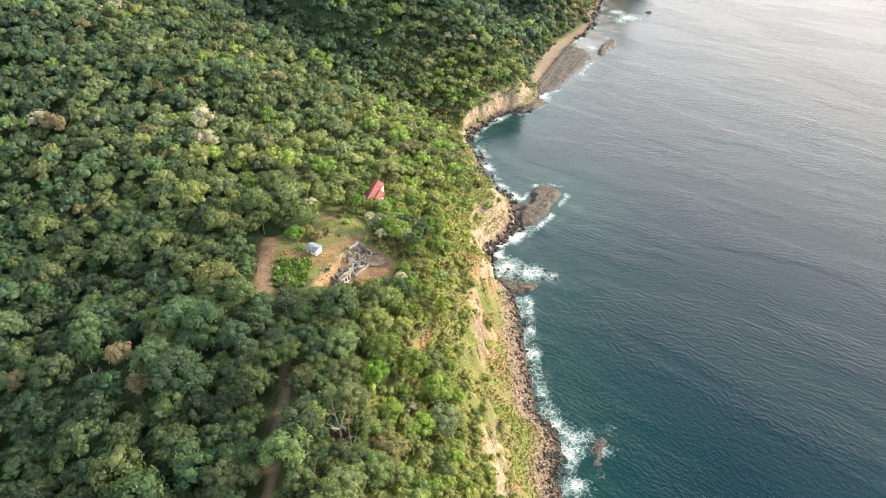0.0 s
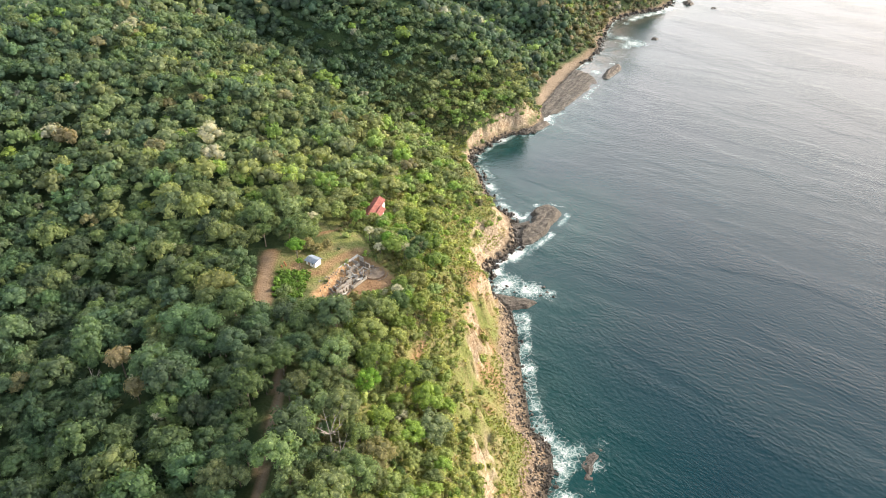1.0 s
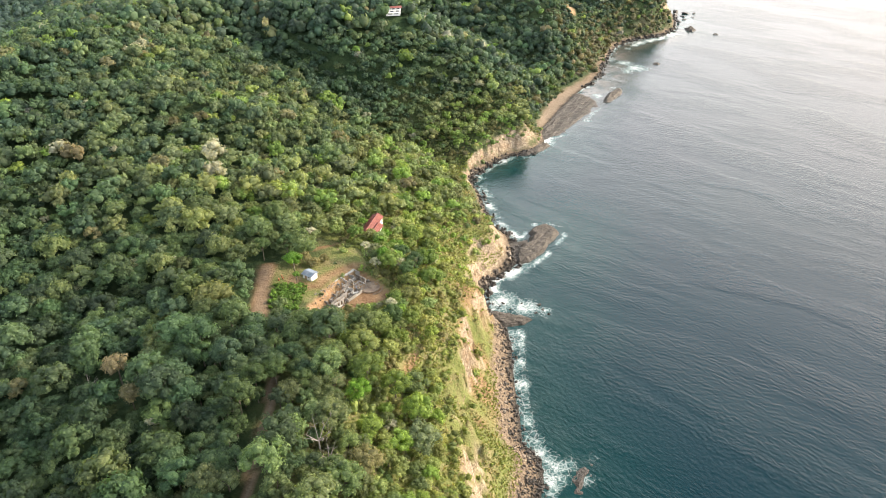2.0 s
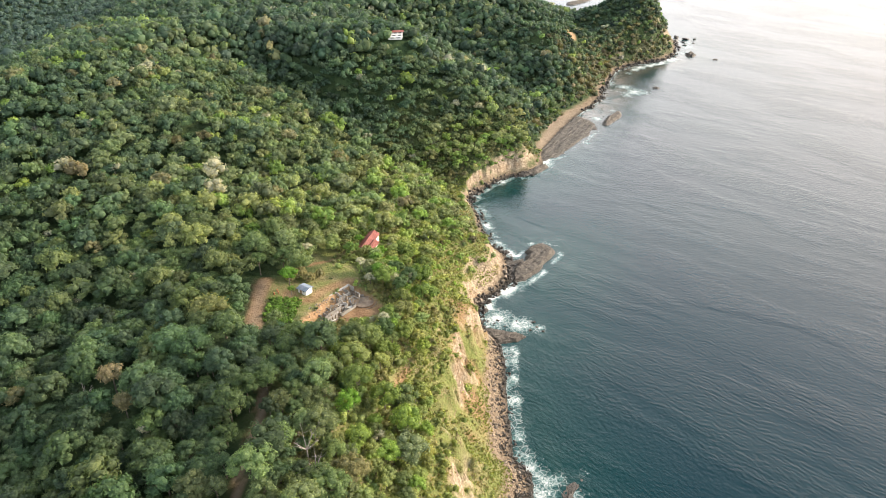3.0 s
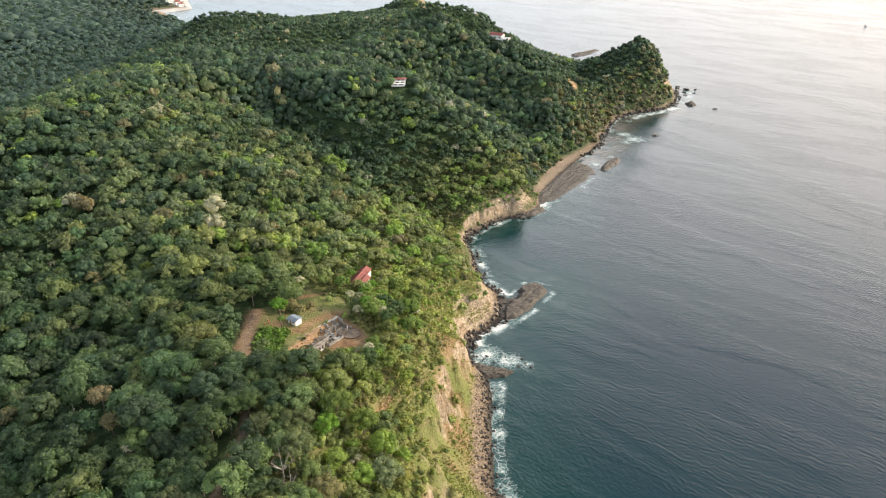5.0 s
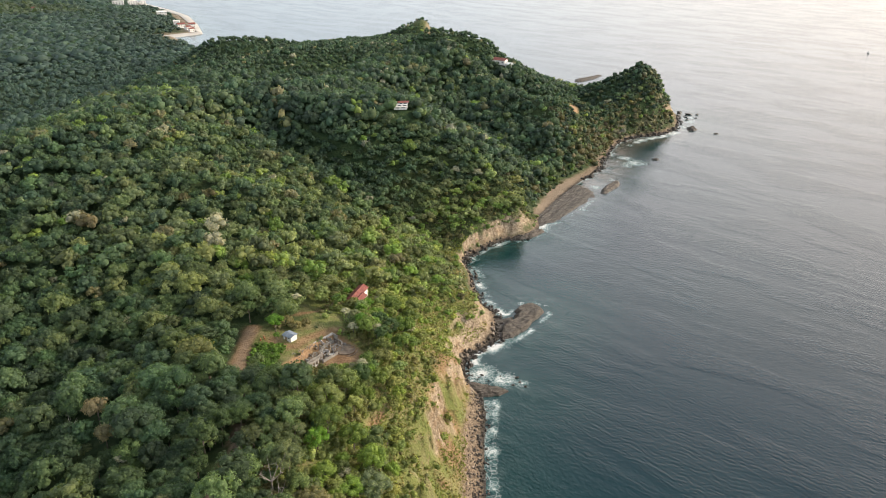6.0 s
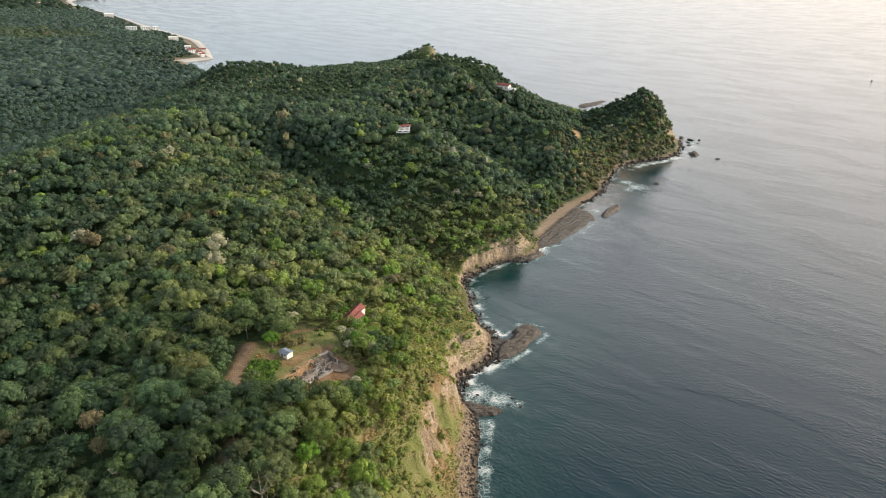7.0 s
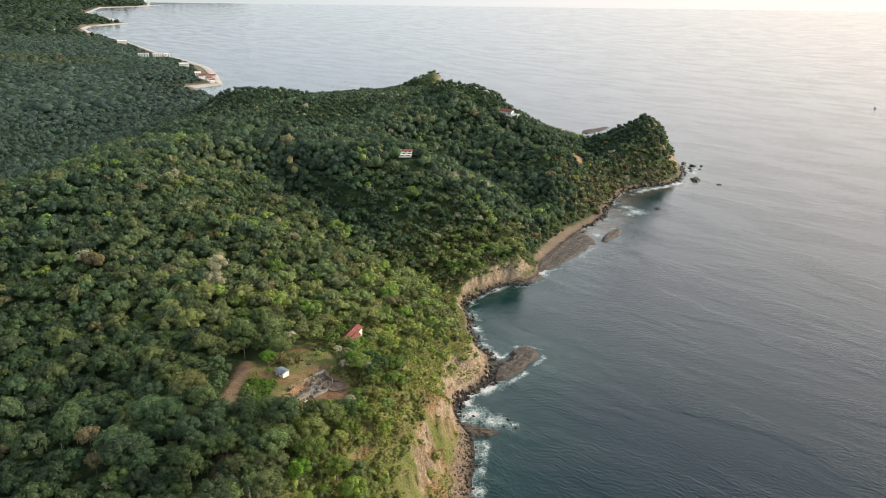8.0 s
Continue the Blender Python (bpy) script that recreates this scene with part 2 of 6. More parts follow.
def make_leaves():
    p = Paint("leaves", 0.6, spec=0.25)
    tint = p.colour("tint")
    tone = p.mix(p.span(p.island(), 0.0, 1.0, 0.0, 0.6), tint, (0.55, 0.62, 0.55), "MULTIPLY")
    tone = p.mix(p.span(p.island(), 0.5, 0.0, 0.0, 0.5), tone, (1.6, 1.5, 1.2), "MULTIPLY")
    speck = p.noise(2.4, 3, 0.65)
    tone = p.mix(p.span(speck, 0.52, 0.64, 0.0, 0.55), tone, (0.45, 0.5, 0.45), "MULTIPLY")
    tone = p.mix(p.span(speck, 0.48, 0.38, 0.0, 0.6), tone, (1.5, 1.45, 1.3), "MULTIPLY")
    p.bump(speck, 0.8, 0.5)
    p.base(tone)
    glow = p.n.new("ShaderNodeBsdfTranslucent")
    p.l.new(p.mix(1.0, tone, (1.35, 1.35, 0.65), "MULTIPLY"), glow.inputs[0])
    both = p.n.new("ShaderNodeMixShader")
    both.inputs[0].default_value = 0.40
    p.l.new(p.bsdf.outputs[0], both.inputs[1])
    p.l.new(glow.outputs[0], both.inputs[2])
    p.l.new(both.outputs[0], p.n["Material Output"].inputs["Surface"])
    return p.mat


GROUND, WATER, LEAVES = make_ground(), make_water(), make_leaves()
BARK = plain("bark", (0.10, 0.08, 0.06), (0.20, 0.17, 0.13), 1.5, 0.9, bump=0.6)
DEADWOOD = plain("dead_wood", (0.24, 0.21, 0.175), (0.36, 0.33, 0.285), 1.5, 0.85)


# ---- the plan of the coast ----
COAST = [
    (70, -420), (58, -150), (48, 20), (43, 95), (39, 132), (37, 145), (40, 154), (40, 165), (34, 172), (33, 190),
    (32, 210), (32, 228), (30, 240), (25, 249), (21, 256), (21, 267), (24, 274), (32, 283), (38, 291), (37, 302),
    (35, 317), (28, 326), (23, 343), (20, 362), (15, 378), (17, 389), (27, 403), (41, 418), (53, 421), (62, 431),
    (64, 442), (66, 460), (75, 488), (86, 512), (96, 534), (110, 556), (123, 580), (128, 604), (138, 633), (148, 660),
    (168, 682), (186, 692), (203, 702), (217, 722), (223, 745), (228, 775),
]
FAR_COAST = [
    (226, 808), (210, 838), (170, 856), (132, 880), (95, 915), (50, 950), (5, 1010), (-40, 1110), (-95, 1160), (-145, 1120),
    (-200, 1010), (-300, 930), (-420, 1050), (-510, 1190), (-560, 1230), (-517, 1292), (-575, 1411), (-650, 1543),
    (-732, 1639), (-871, 1780), (-1094, 2042), (-1250, 2210), (-1405, 2362), (-1547, 2546), (-1600, 2691),
    (-1560, 2880), (-1650, 2960), (-1832, 3223), (-2117, 3492), (-2401, 4138), (-2240, 4380), (-2620, 5160), (-2100, 5850),
    (-2600, 7000),
]
SHORE = COAST + FAR_COAST
LAND = SHORE + [(-8000, 7000), (-8000, -900), (80, -900)]

# how the shore climbs: metres inland, and for stretches of COAST the height reached there
INLAND = (0, 3, 6, 10, 15, 20, 24, 28, 36, 48, 70, 110, 180)
SOUTH_SHORE = [
    (0, (0.2, 1.2, 2.2, 4.5, 8, 13, 23, 30, 37, 45, 60, 95, 140)),
    (6.2, (0.2, 1.2, 2.2, 5.0, 9, 13.5, 24, 31, 37, 44, 60, 95, 140)),
    (7.0, (0.2, 1.2, 2.2, 5.0, 9, 14, 18.5, 23, 32, 43, 60, 95, 140)),
    (8.0, (0.2, 1.2, 2.2, 5.0, 9, 14, 18.5, 23, 32, 43, 60, 95, 140)),
    (8.6, (0.2, 1.2, 2.2, 5.0, 9, 13.5, 25, 31, 37, 44, 60, 95, 140)),
]
SCARP_SHORE = [
    (9.2, (0.2, 1.2, 2.4, 5.2, 9.5, 15, 28, 32, 37, 44, 60, 95, 140)),
    (10, (0.2, 1.3, 2.5, 5.6, 11, 25, 29, 32, 37, 44, 60, 95, 140)),
    (11, (0.2, 1.5, 2.8, 7.5, 21, 27, 30, 33, 38, 45, 60, 95, 140)),
    (12, (0.2, 1.8, 3.8, 15, 23, 27, 30, 33, 38, 45, 60, 92, 140)),
    (13, (0.2, 1.8, 6.0, 17, 21, 24, 27, 30, 36, 43, 60, 90, 140)),
    (15, (0.2, 4.0, 12, 16, 19, 22, 25, 28, 33, 42, 60, 90, 140)),
    (17, (0.2, 1.6, 3.0, 6.0, 14, 17, 20, 23, 28, 36, 55, 90, 140)),
]
BAY_SHORE = [
    (20, (0.2, 1.5, 3.2, 10, 15, 18, 21, 24, 29, 37, 55, 90, 140)),
    (22, (0.2, 2.0, 4.5, 9, 13, 17, 20, 23, 28, 37, 55, 90, 140)),
    (25, (0.2, 2.2, 8, 12, 14, 16, 18, 20, 25, 34, 52, 90, 140)),
    (27, (0.2, 2.0, 9, 15, 18, 20, 22, 25, 30, 38, 55, 90, 140)),
    (29, (0.2, 1.8, 4, 10, 16, 19, 22, 25, 30, 38, 55, 90, 140)),
    (31, (0.2, 0.8, 1.6, 5.0, 10, 15, 19, 22, 28, 37, 55, 90, 140)),
]
COVE_SHORE = [
    (33, (0.2, 0.7, 1.2, 2.0, 5.0, 9, 13, 17, 24, 34, 52, 90, 140)),
    (36, (0.2, 0.8, 1.8, 5.0, 9, 13, 17, 21, 28, 38, 55, 90, 140)),
    (40, (0.2, 1.0, 2.5, 6, 12, 18, 23, 28, 36, 47, 66, 95, 140)),
    (43, (0.2, 1.5, 5, 11, 19, 27, 34, 40, 49, 57, 75, 100, 140)),
]
FAR_SHORE = [
    (46, (0.2, 2.0, 6, 12, 20, 28, 35, 41, 50, 58, 75, 100, 140)),
    (50, (0.2, 2.0, 6, 11, 16, 22, 27, 31, 38, 48, 68, 95, 140)),
    (55, (0.2, 3.0, 9, 14, 20, 26, 31, 36, 45, 55, 75, 100, 140)),
    (58, (0.2, 2.0, 6, 11, 16, 22, 27, 31, 38, 48, 68, 95, 140)),
    (60, (0.2, 0.8, 1.2, 1.6, 2.2, 2.8, 3.2, 3.6, 4.4, 5.5, 8, 12, 20)),
    (79, (0.2, 0.8, 1.2, 1.6, 2.2, 2.8, 3.2, 3.6, 4.4, 5.5, 8, 12, 20)),
]
CLIMB = SOUTH_SHORE + SCARP_SHORE + BAY_SHORE + COVE_SHORE + FAR_SHORE
# ground heights of the plateau over the near cliffs
PLATEAU = [
    (-100, 108, 44), (-60, 110, 48), (-26, 106, 55), (-8, 116, 45), (-102, 126, 45), (-53, 132, 51), (-19, 141, 49), (-130, 175, 44),
    (-76, 164, 51), (-35, 153, 51), (-105, 183, 44), (-60, 196, 45.5), (-30, 205, 42.5), (-46, 206, 45.5), (-75, 236, 46), (-97, 208, 47),
    (-141, 199, 46), (-106, 235, 53), (-16, 202, 42.5), (-4, 215, 41), (-15, 160, 46), (-2, 180, 40), (-4, 133, 43),
    (-29, 255, 38.5), (-35, 228, 44), (-62, 316, 40), (-11, 264, 34), (-22, 289, 36), (-3, 300, 27), (-41, 337, 30), (-8, 410, 11),
]
HILLS = [
    (-148, 285, 56), (-117, 343, 55), (-177, 330, 64), (-217, 369, 73), (-191, 413, 71), (-169, 257, 53), (-255, 350, 77), (-213, 511, 69),
    (-190, 447, 63), (-229, 666, 59), (-250, 730, 69), (-190, 794, 58), (-146, 652, 50), (-132, 445, 46), (-91, 447, 40), (-36, 437, 31),
    (-52, 390, 22), (-76, 468, 55), (-47, 508, 61), (-24, 468, 42), (10, 436, 21), (20, 460, 29), (41, 479, 21), (-12, 487, 45),
    (63, 556, 18), (24, 594, 27), (-90, 645, 53), (-7, 694, 40), (50, 694, 37), (80, 620, 38), (-33, 725, 62), (-6, 804, 69),
]
BEYOND = [
    (38, 760, 54), (141, 722, 27), (182, 750, 52), (197, 785, 45), (118, 802, 20), (0, 605, 27), (-30, 622, 35), (72, 800, 34), (137, 788, 20), (24, 905, 26), (68, 868, 14), (108, 846, 8), (-20, 960, 40), (40, 850, 38), (-150, 880, 53), (-98, 968, 50), (-75, 1090, 42), (-60, 1110, 40), (-70, 950, 48), (-120, 1000, 40),
]
INLAND_HILLS = [
    (-275, 365, 68), (-276, 425, 67), (-273, 490, 66), (-276, 600, 64), (-285, 745, 63),
    (-332, 420, 42), (-335, 600, 38), (-345, 770, 36), (-420, 500, 12), (-400, 880, 20), (-460, 680, 9), (-620, 980, 8), (-900, 1500, 6), (-1500, 2000, 8), (-2600, 3000, 30),
    (-3000, 700, 25), (-620, 320, 20), (-1300, 1200, 9), (-360, 100, 36), (-250, -60, 45), (-60, -60, 50), (-10, 30, 46), (-160, 60, 43), (-900, -400, 40),
]
knots = np.array(PLATEAU + HILLS + BEYOND + INLAND_HILLS, float)
SOFT = 12.0


def kernel(ax, ay, bx, by):
    return np.sqrt((ax[:, None] - bx[None]) ** 2 + (ay[:, None] - by[None]) ** 2 + SOFT ** 2)


pull = np.linalg.solve(kernel(knots[:, 0], knots[:, 1], knots[:, 0], knots[:, 1]) - 3.0 * np.eye(len(knots)), knots[:, 2] - 40)


def climb(d, s):
    """Height that the shore reaches d metres inland of the place s along it."""
    stations = np.array([c[0] for c in CLIMB], float)
    table = np.array([c[1] for c in CLIMB], float)
    k = np.clip(np.searchsorted(stations, s, side="right") - 1, 0, len(stations) - 2)
    f = np.clip((s - stations[k]) / (stations[k + 1] - stations[k]), 0, 1)
    cols = np.stack([np.interp(d, INLAND, row) for row in table])
    pick = np.arange(len(d))
    return cols[k, pick] * (1 - f) + cols[k + 1, pick] * f


# clearings: outline, and the height of a levelled floor
SITE = [(-42.5, 188), (-39.3, 197), (-36.2, 206.5), (-31, 217), (-27, 217), (-19, 209), (-15, 203), (-22, 193), (-33, 189)]
DRIVE = [(-63.5, 214), (-62.5, 205), (-61.5, 196), (-60, 188), (-59, 181)]
YARD = [(-52.5, 207), (-49, 202), (-42, 203.5), (-41, 209), (-36, 215), (-31, 219.5)]
TRACK = [(-41, 96), (-41, 104), (-42, 112), (-43.2, 120), (-43.2, 128), (-42.8, 136), (-45, 146)]
PATH_UP = [(-49.7, 229), (-45, 232), (-41, 235.5), (-37.5, 241), (-34, 246)]
LAWN = [(-46, 222), (-41, 233), (-30, 233), (-28, 222), (-34, 217)]
SOIL = [(-4.5, 176), (-6.5, 170), (-8, 164)]


# spurs and gullies on the far hills: rise in metres, half width, line
SPURS = [
    (8, 22, [(-120, 505), (-85, 500), (-45, 512), (-10, 520), (12, 512), (30, 480)]),
    (8, 17, [(-40, 775), (-18, 735), (2, 712), (22, 690), (48, 655), (72, 628)]),
    (6, 15, [(88, 660), (92, 632), (93, 606), (82, 570)]),
    (7, 22, [(-200, 470), (-150, 540), (-110, 600), (-70, 690)]),
    (6, 24, [(-240, 640), (-190, 700), (-150, 790)]),
    (5, 14, [(-150, 330), (-110, 335), (-75, 345), (-45, 360)]),
    (9, 26, [(-275, 740), (-245, 752), (-222, 788)]),
    (9, 20, [(-50, 785), (-29, 788), (-8, 803), (10, 805)]),
    (8, 22, [(150, 765), (166, 764), (178, 760)]),
]
GULLIES = [
    (-9, 24, [(-90, 640), (-52, 640), (-18, 630), (8, 610), (35, 575), (58, 540)]),
    (-9, 15, [(-8, 770), (14, 735), (40, 710), (68, 690), (84, 668)]),
    (-9, 16, [(122, 725), (124, 700), (134, 674), (146, 658)]),
    (-7, 18, [(-150, 478), (-97, 449), (-60, 429), (-27, 408), (2, 385)]),
    (-7, 24, [(-250, 520), (-190, 570), (-150, 640), (-120, 720)]),
    (-5, 14, [(-140, 372), (-100, 380), (-62, 385), (-30, 392)]),
    (-6, 26, [(-263, 354), (-287, 420), (-308, 490), (-290, 520), (-280, 560)]),
    (-4, 12, [(-130, 300), (-90, 305), (-50, 300), (-15, 290)]),
]


def knob(x, y):
    """A bare pointed hill behind the ridge, cliffed on its seaward side."""
    return np.interp(x, (-160, -122, -96, -86, -80, -72, -62), (28, 46, 60, 64, 61, 46, 28)) - 0.014 * (y - 1052) ** 2


def surface(x, y, detail=True):
    """Height of the ground, the distance inland (minus: out at sea), and the place along the shore."""
    shape = np.shape(x)
    x, y = np.ravel(np.asarray(x, float)), np.ravel(np.asarray(y, float))
    d, s = along(x, y, SHORE)
    d = np.where(inside(x, y, LAND), d, -d)
    top = np.empty(len(x))
    for k in range(0, len(x), 40000):
        c = slice(k, k + 40000)
        top[c] = kernel(x[c], y[c], knots[:, 0], knots[:, 1]) @ pull + 40
    for rise, wide, line in SPURS + GULLIES:
        near = (np.abs(x + 70) < 350) & (np.abs(y - 560) < 340)
        top[near] += rise * np.exp(-(along(x[near], y[near], line)[0] / wide) ** 2)
    top = np.maximum(top, np.where((np.abs(x + 100) < 90) & (np.abs(y - 1052) < 60), knob(x, y), 0))
    top = np.maximum(top, 4 + 0.02 * np.clip(d, 0, 400))
    wob = (fractal(x, y, 22, 3, 5) * 3.5 + fractal(x, y, 6, 3, 6) * 1.8) * np.clip(d / 14, 0, 1)
    near = (d > 2) & (d < 45) & (y < 520) & (y > 60)
    reach = d[near] + wob[near]
    sheer = np.clip((climb(reach + 1.5, s[near]) - climb(reach - 1.5, s[near])) / 3 - 0.7, 0, 1.2)
    ribs = fractal(x[near] + y[near], y[near] - x[near], 7, 3, 8) + 0.6 * grain(x[near], y[near], 2.2, 12)
    wob[near] += 1.9 * sheer * ribs
    low = climb(np.clip(d + wob, 0, 180), s)
    k = 5.0
    h = np.clip(0.5 + 0.5 * (top - low) / k, 0, 1)
    z = top * (1 - h) + low * h - k * h * (1 - h) * np.clip(d / 20, 0, 1)
    if detail:
        z += fractal(x, y, 30, 3, 2) * 1.2 * np.clip(d / 40, 0, 1) + fractal(x, y, 7, 3, 3) * 0.7 * np.clip(d / 12, 0.15, 1)
    flat = np.where(inside(x, y, SITE), 1.0, 0.0)
    edge = along(x, y, SITE + SITE[:1])[0]
    z = np.where(flat > 0, z + (42.3 - z) * ramp(edge, 0, 1.6), z)
    for line, wide in ((DRIVE, 3.0), (YARD, 2.0), (TRACK, 2.0)):
        near = along(x, y, line)[0]
        base = z - fractal(x, y, 7, 3, 3) * 0.7
        z = z + (base - z) * ramp(near, wide + 2, wide)
    z = np.where(d > 0, z, np.maximum(-0.25 + 0.22 * d, -28.0))
    return z.reshape(shape), d.reshape(shape), s.reshape(shape)


# ---- ground: one sheet to the horizon ----
def steps(*stops):
    """Coordinates with a spacing that changes: start, then (end, spacing) pairs."""
    out = [float(stops[0])]
    for end, gap in stops[1:]:
        n = max(1, round((end - out[-1]) / gap))
        out += list(np.linspace(out[-1], end, n + 1)[1:])
    return np.array(out)


def sheet(xs, ys):
    gx, gy = np.meshgrid(xs, ys)
    nx, ny = len(xs), len(ys)
    a = (np.arange(ny - 1)[:, None] * nx + np.arange(nx - 1)[None]).ravel()
    return gx.ravel(), gy.ravel(), np.stack([a, a + 1, a + nx + 1, a + nx], 1)


gx, gy, quads = sheet(
    steps(-8000, (-4000, 800), (-2000, 160), (-900, 50), (-450, 18), (-260, 8), (-130, 4), (-70, 2.6), (-12, 1.8), (45, 1.1), (130, 2.8), (235, 3.0), (330, 16), (900, 140)),
    steps(-900, (-200, 100), (60, 18), (100, 4), (140, 2.0), (300, 1.35), (440, 2.0), (600, 3.0), (820, 4.5), (1250, 12), (2000, 40), (3200, 90), (7000, 500)),
)
gz, inland, place = surface(gx, gy)


def slope_of(x, y, z):
    e = 1.5
    zx = surface(x + e, y)[0] - surface(x - e, y)[0]
    zy = surface(x, y + e)[0] - surface(x, y - e)[0]
    return np.hypot(zx, zy) / (2 * e)


def near_line(x, y, line, wide, soft=1.0, seed=9):
    d = along(x, y, line)[0] + fractal(x, y, 3.0, 2, seed) * 0.8
    return ramp(d, wide + soft, wide - soft)


def zones(x, y, z, d, s):
    """What covers the ground at each place."""
    steep = slope_of(x, y, z)
    patch = fractal(x, y, 9, 4, 21)
    broad = fractal(x, y, 28, 3, 22)
    south = ramp(y, 245, 232)
    lean = np.where(y < 245, 1.62, 1.0)
    rock = ramp(steep, lean, lean + 0.6) * ramp(d, 90, 40) * ramp(z + 4 * patch, 44, 34) * ramp(d, 0.5, 2.5)
    rock *= np.where(s > 43.3, ramp(z, 36, 24), np.where(s > 38, 0.8 * ramp(z, 16, 6), 1.0)) * ramp(patch + 0.35 * steep, 0.0, 0.35)
    rock = np.maximum(rock, ramp(s, 12.6, 13.6) * ramp(s, 20.6, 20.0) * ramp(z + 1.5 * patch, 10.5, 8.5) * ramp(d, 0.5, 2.5))
    rock *= np.where(y < 240, np.clip(ramp(y, 164, 172) * ramp(y, 248, 240) + ramp(y, 112, 120) * ramp(y, 160, 153) + ramp(patch, 0.3, 0.5), 0, 1), 1)
    rock *= np.where((y > 100) & (y < 240), ramp(patch + 0.3 * broad, -0.42, -0.02), 1)
    bank = south * ramp(d + 4 * broad, 30, 24) * ramp(d, 9, 14) * ramp(patch, 0.2, 0.5)
    beach = ramp(z + 1.6 * patch, 6.5, 4.0) * south + ramp(z + 0.8 * patch, 3.0, 1.6) * (1 - south)
    sand = ramp(s, 30.8, 31.6) * ramp(s, 35.5, 33.5) * ramp(z + 1.3 * patch, 3.0, 2.0) * ramp(d, 0, 2)
    sand = np.maximum.reduce([sand, ramp(s, 58, 59) * ramp(d, 30, 24), near_line(x, y, TRACK, 1.1, 0.5), 0.6 * near_line(x, y, DRIVE, 2.0, 1.0)])
    grass = ramp(d + 14 * broad, 95, 55)
    grass *= 0.3 + 0.7 * ramp(y, 325, 295) - 0.2 * ramp(y, 430, 470)
    lawn = np.where(inside(x, y, LAWN), 1.0, 0.0)
    grass = np.maximum.reduce([grass, lawn, 0.9 * ramp(np.hypot((x + 47) / 15, (y - 207) / 17) + 0.25 * patch, 1.05, 0.8)])
    dirt = np.maximum.reduce([
        near_line(x, y, DRIVE, 2.8, 1.4), 0.9 * near_line(x, y, YARD, 2.2, 1.6), near_line(x, y, TRACK, 1.2, 0.6),
        near_line(x, y, PATH_UP, 0.8, 0.6), near_line(x, y, SOIL, 1.2), bank * 0.85,
        0.85 * ramp(y, 168, 190) * ramp(y, 252, 242) * ramp(d, 26, 19) * ramp(d, 3, 6) * ramp(patch, -0.42, 0.05),
        np.where(inside(x, y, SITE), 1.0, 0.0) * ramp(along(x, y, SITE + SITE[:1])[0], -0.5, 1.0)])
    cut = ramp(along(x, y, [(-42.6, 188), (-39.5, 197), (-36.6, 206), (-31.5, 216)])[0] + 0.5 * patch, 1.9, 0.9)
    scar = ramp(np.hypot((x - 100) / 7, (y - 656) / 11) + 0.5 * patch, 1.1, 0.7)
    cut = np.maximum(cut, scar)
    bald = ramp(np.hypot((x + 88) / 26, (y - 1052) / 34) + 0.2 * patch, 1.0, 0.8)
    rock = np.maximum(rock, 0.6 * bald * ramp(x, -82, -78))
    grass = np.maximum(grass, 0.32 * bald)
    wet = ramp(d + 1.5 * patch, 2.4, 0.4)
    return dict(rock=rock, beach=np.clip(beach, 0, 1), sand=sand, grass=grass, dirt=dirt, cut=cut, wet=wet)


cover = zones(gx, gy, gz, inland, place)
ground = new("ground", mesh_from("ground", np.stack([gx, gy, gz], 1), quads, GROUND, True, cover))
tagged(ground, "wooded coastal hills with tan cliffs and dirt clearings", "ground", kind="structure")

# ---- sea ----
ISLET = [(37.5, 289), (44, 291), (49, 297.5), (53, 302), (56.5, 310), (60.5, 315), (62.3, 323), (60, 327.5), (54, 329), (47.5, 326.5), (44.5, 320), (46, 317), (44.5, 312), (39.5, 307), (37.5, 299)]
SLAB = [(22, 245), (27, 240), (33, 239), (38, 241), (42, 245), (38, 248), (30, 250.5), (23, 251)]
SHELF = [(57, 432), (63, 441), (71, 447.5), (79, 455), (86, 465), (92.5, 477), (101, 491), (110, 506), (111, 519), (104, 528), (96, 535), (84, 513), (72, 490), (62, 464)]
# white water: place, reach, strength
SURF_INLET = [
    (30, 258, 9, 1.08), (40, 254, 8, 1.05), (48, 252, 6, 0.8), (25, 266, 6, 1.0), (28, 277, 5, 0.9), (36, 235, 5, 0.85),
]
SURF_SOUTH = [
    (36, 224, 5, 0.6), (37, 212, 5, 0.6), (36, 200, 5, 0.6),
    (45, 160, 8, 0.85), (54, 156, 6, 0.7), (58, 166, 4, 0.6), (52, 147, 4, 0.6), (36, 182, 5, 0.6), (36, 192, 5, 0.6), (42, 150, 5, 0.75), (42, 128, 5, 0.75), (46, 118, 6, 0.7), (48, 106, 6, 0.7), (49, 163, 6, 0.7), (43, 143, 6, 0.85), (47, 137, 6, 0.6), (40, 172, 6, 0.75), (41, 290, 5, 0.9),
]
SURF_BAY = [
    (33, 326, 5, 0.7), (25, 360, 5, 0.7), (20, 384, 6, 0.7), (31, 404, 5, 0.8), (42, 420, 5, 0.7), (55, 423, 4, 0.8), (66, 437, 4, 0.9), (40, 310, 5, 0.75),
]
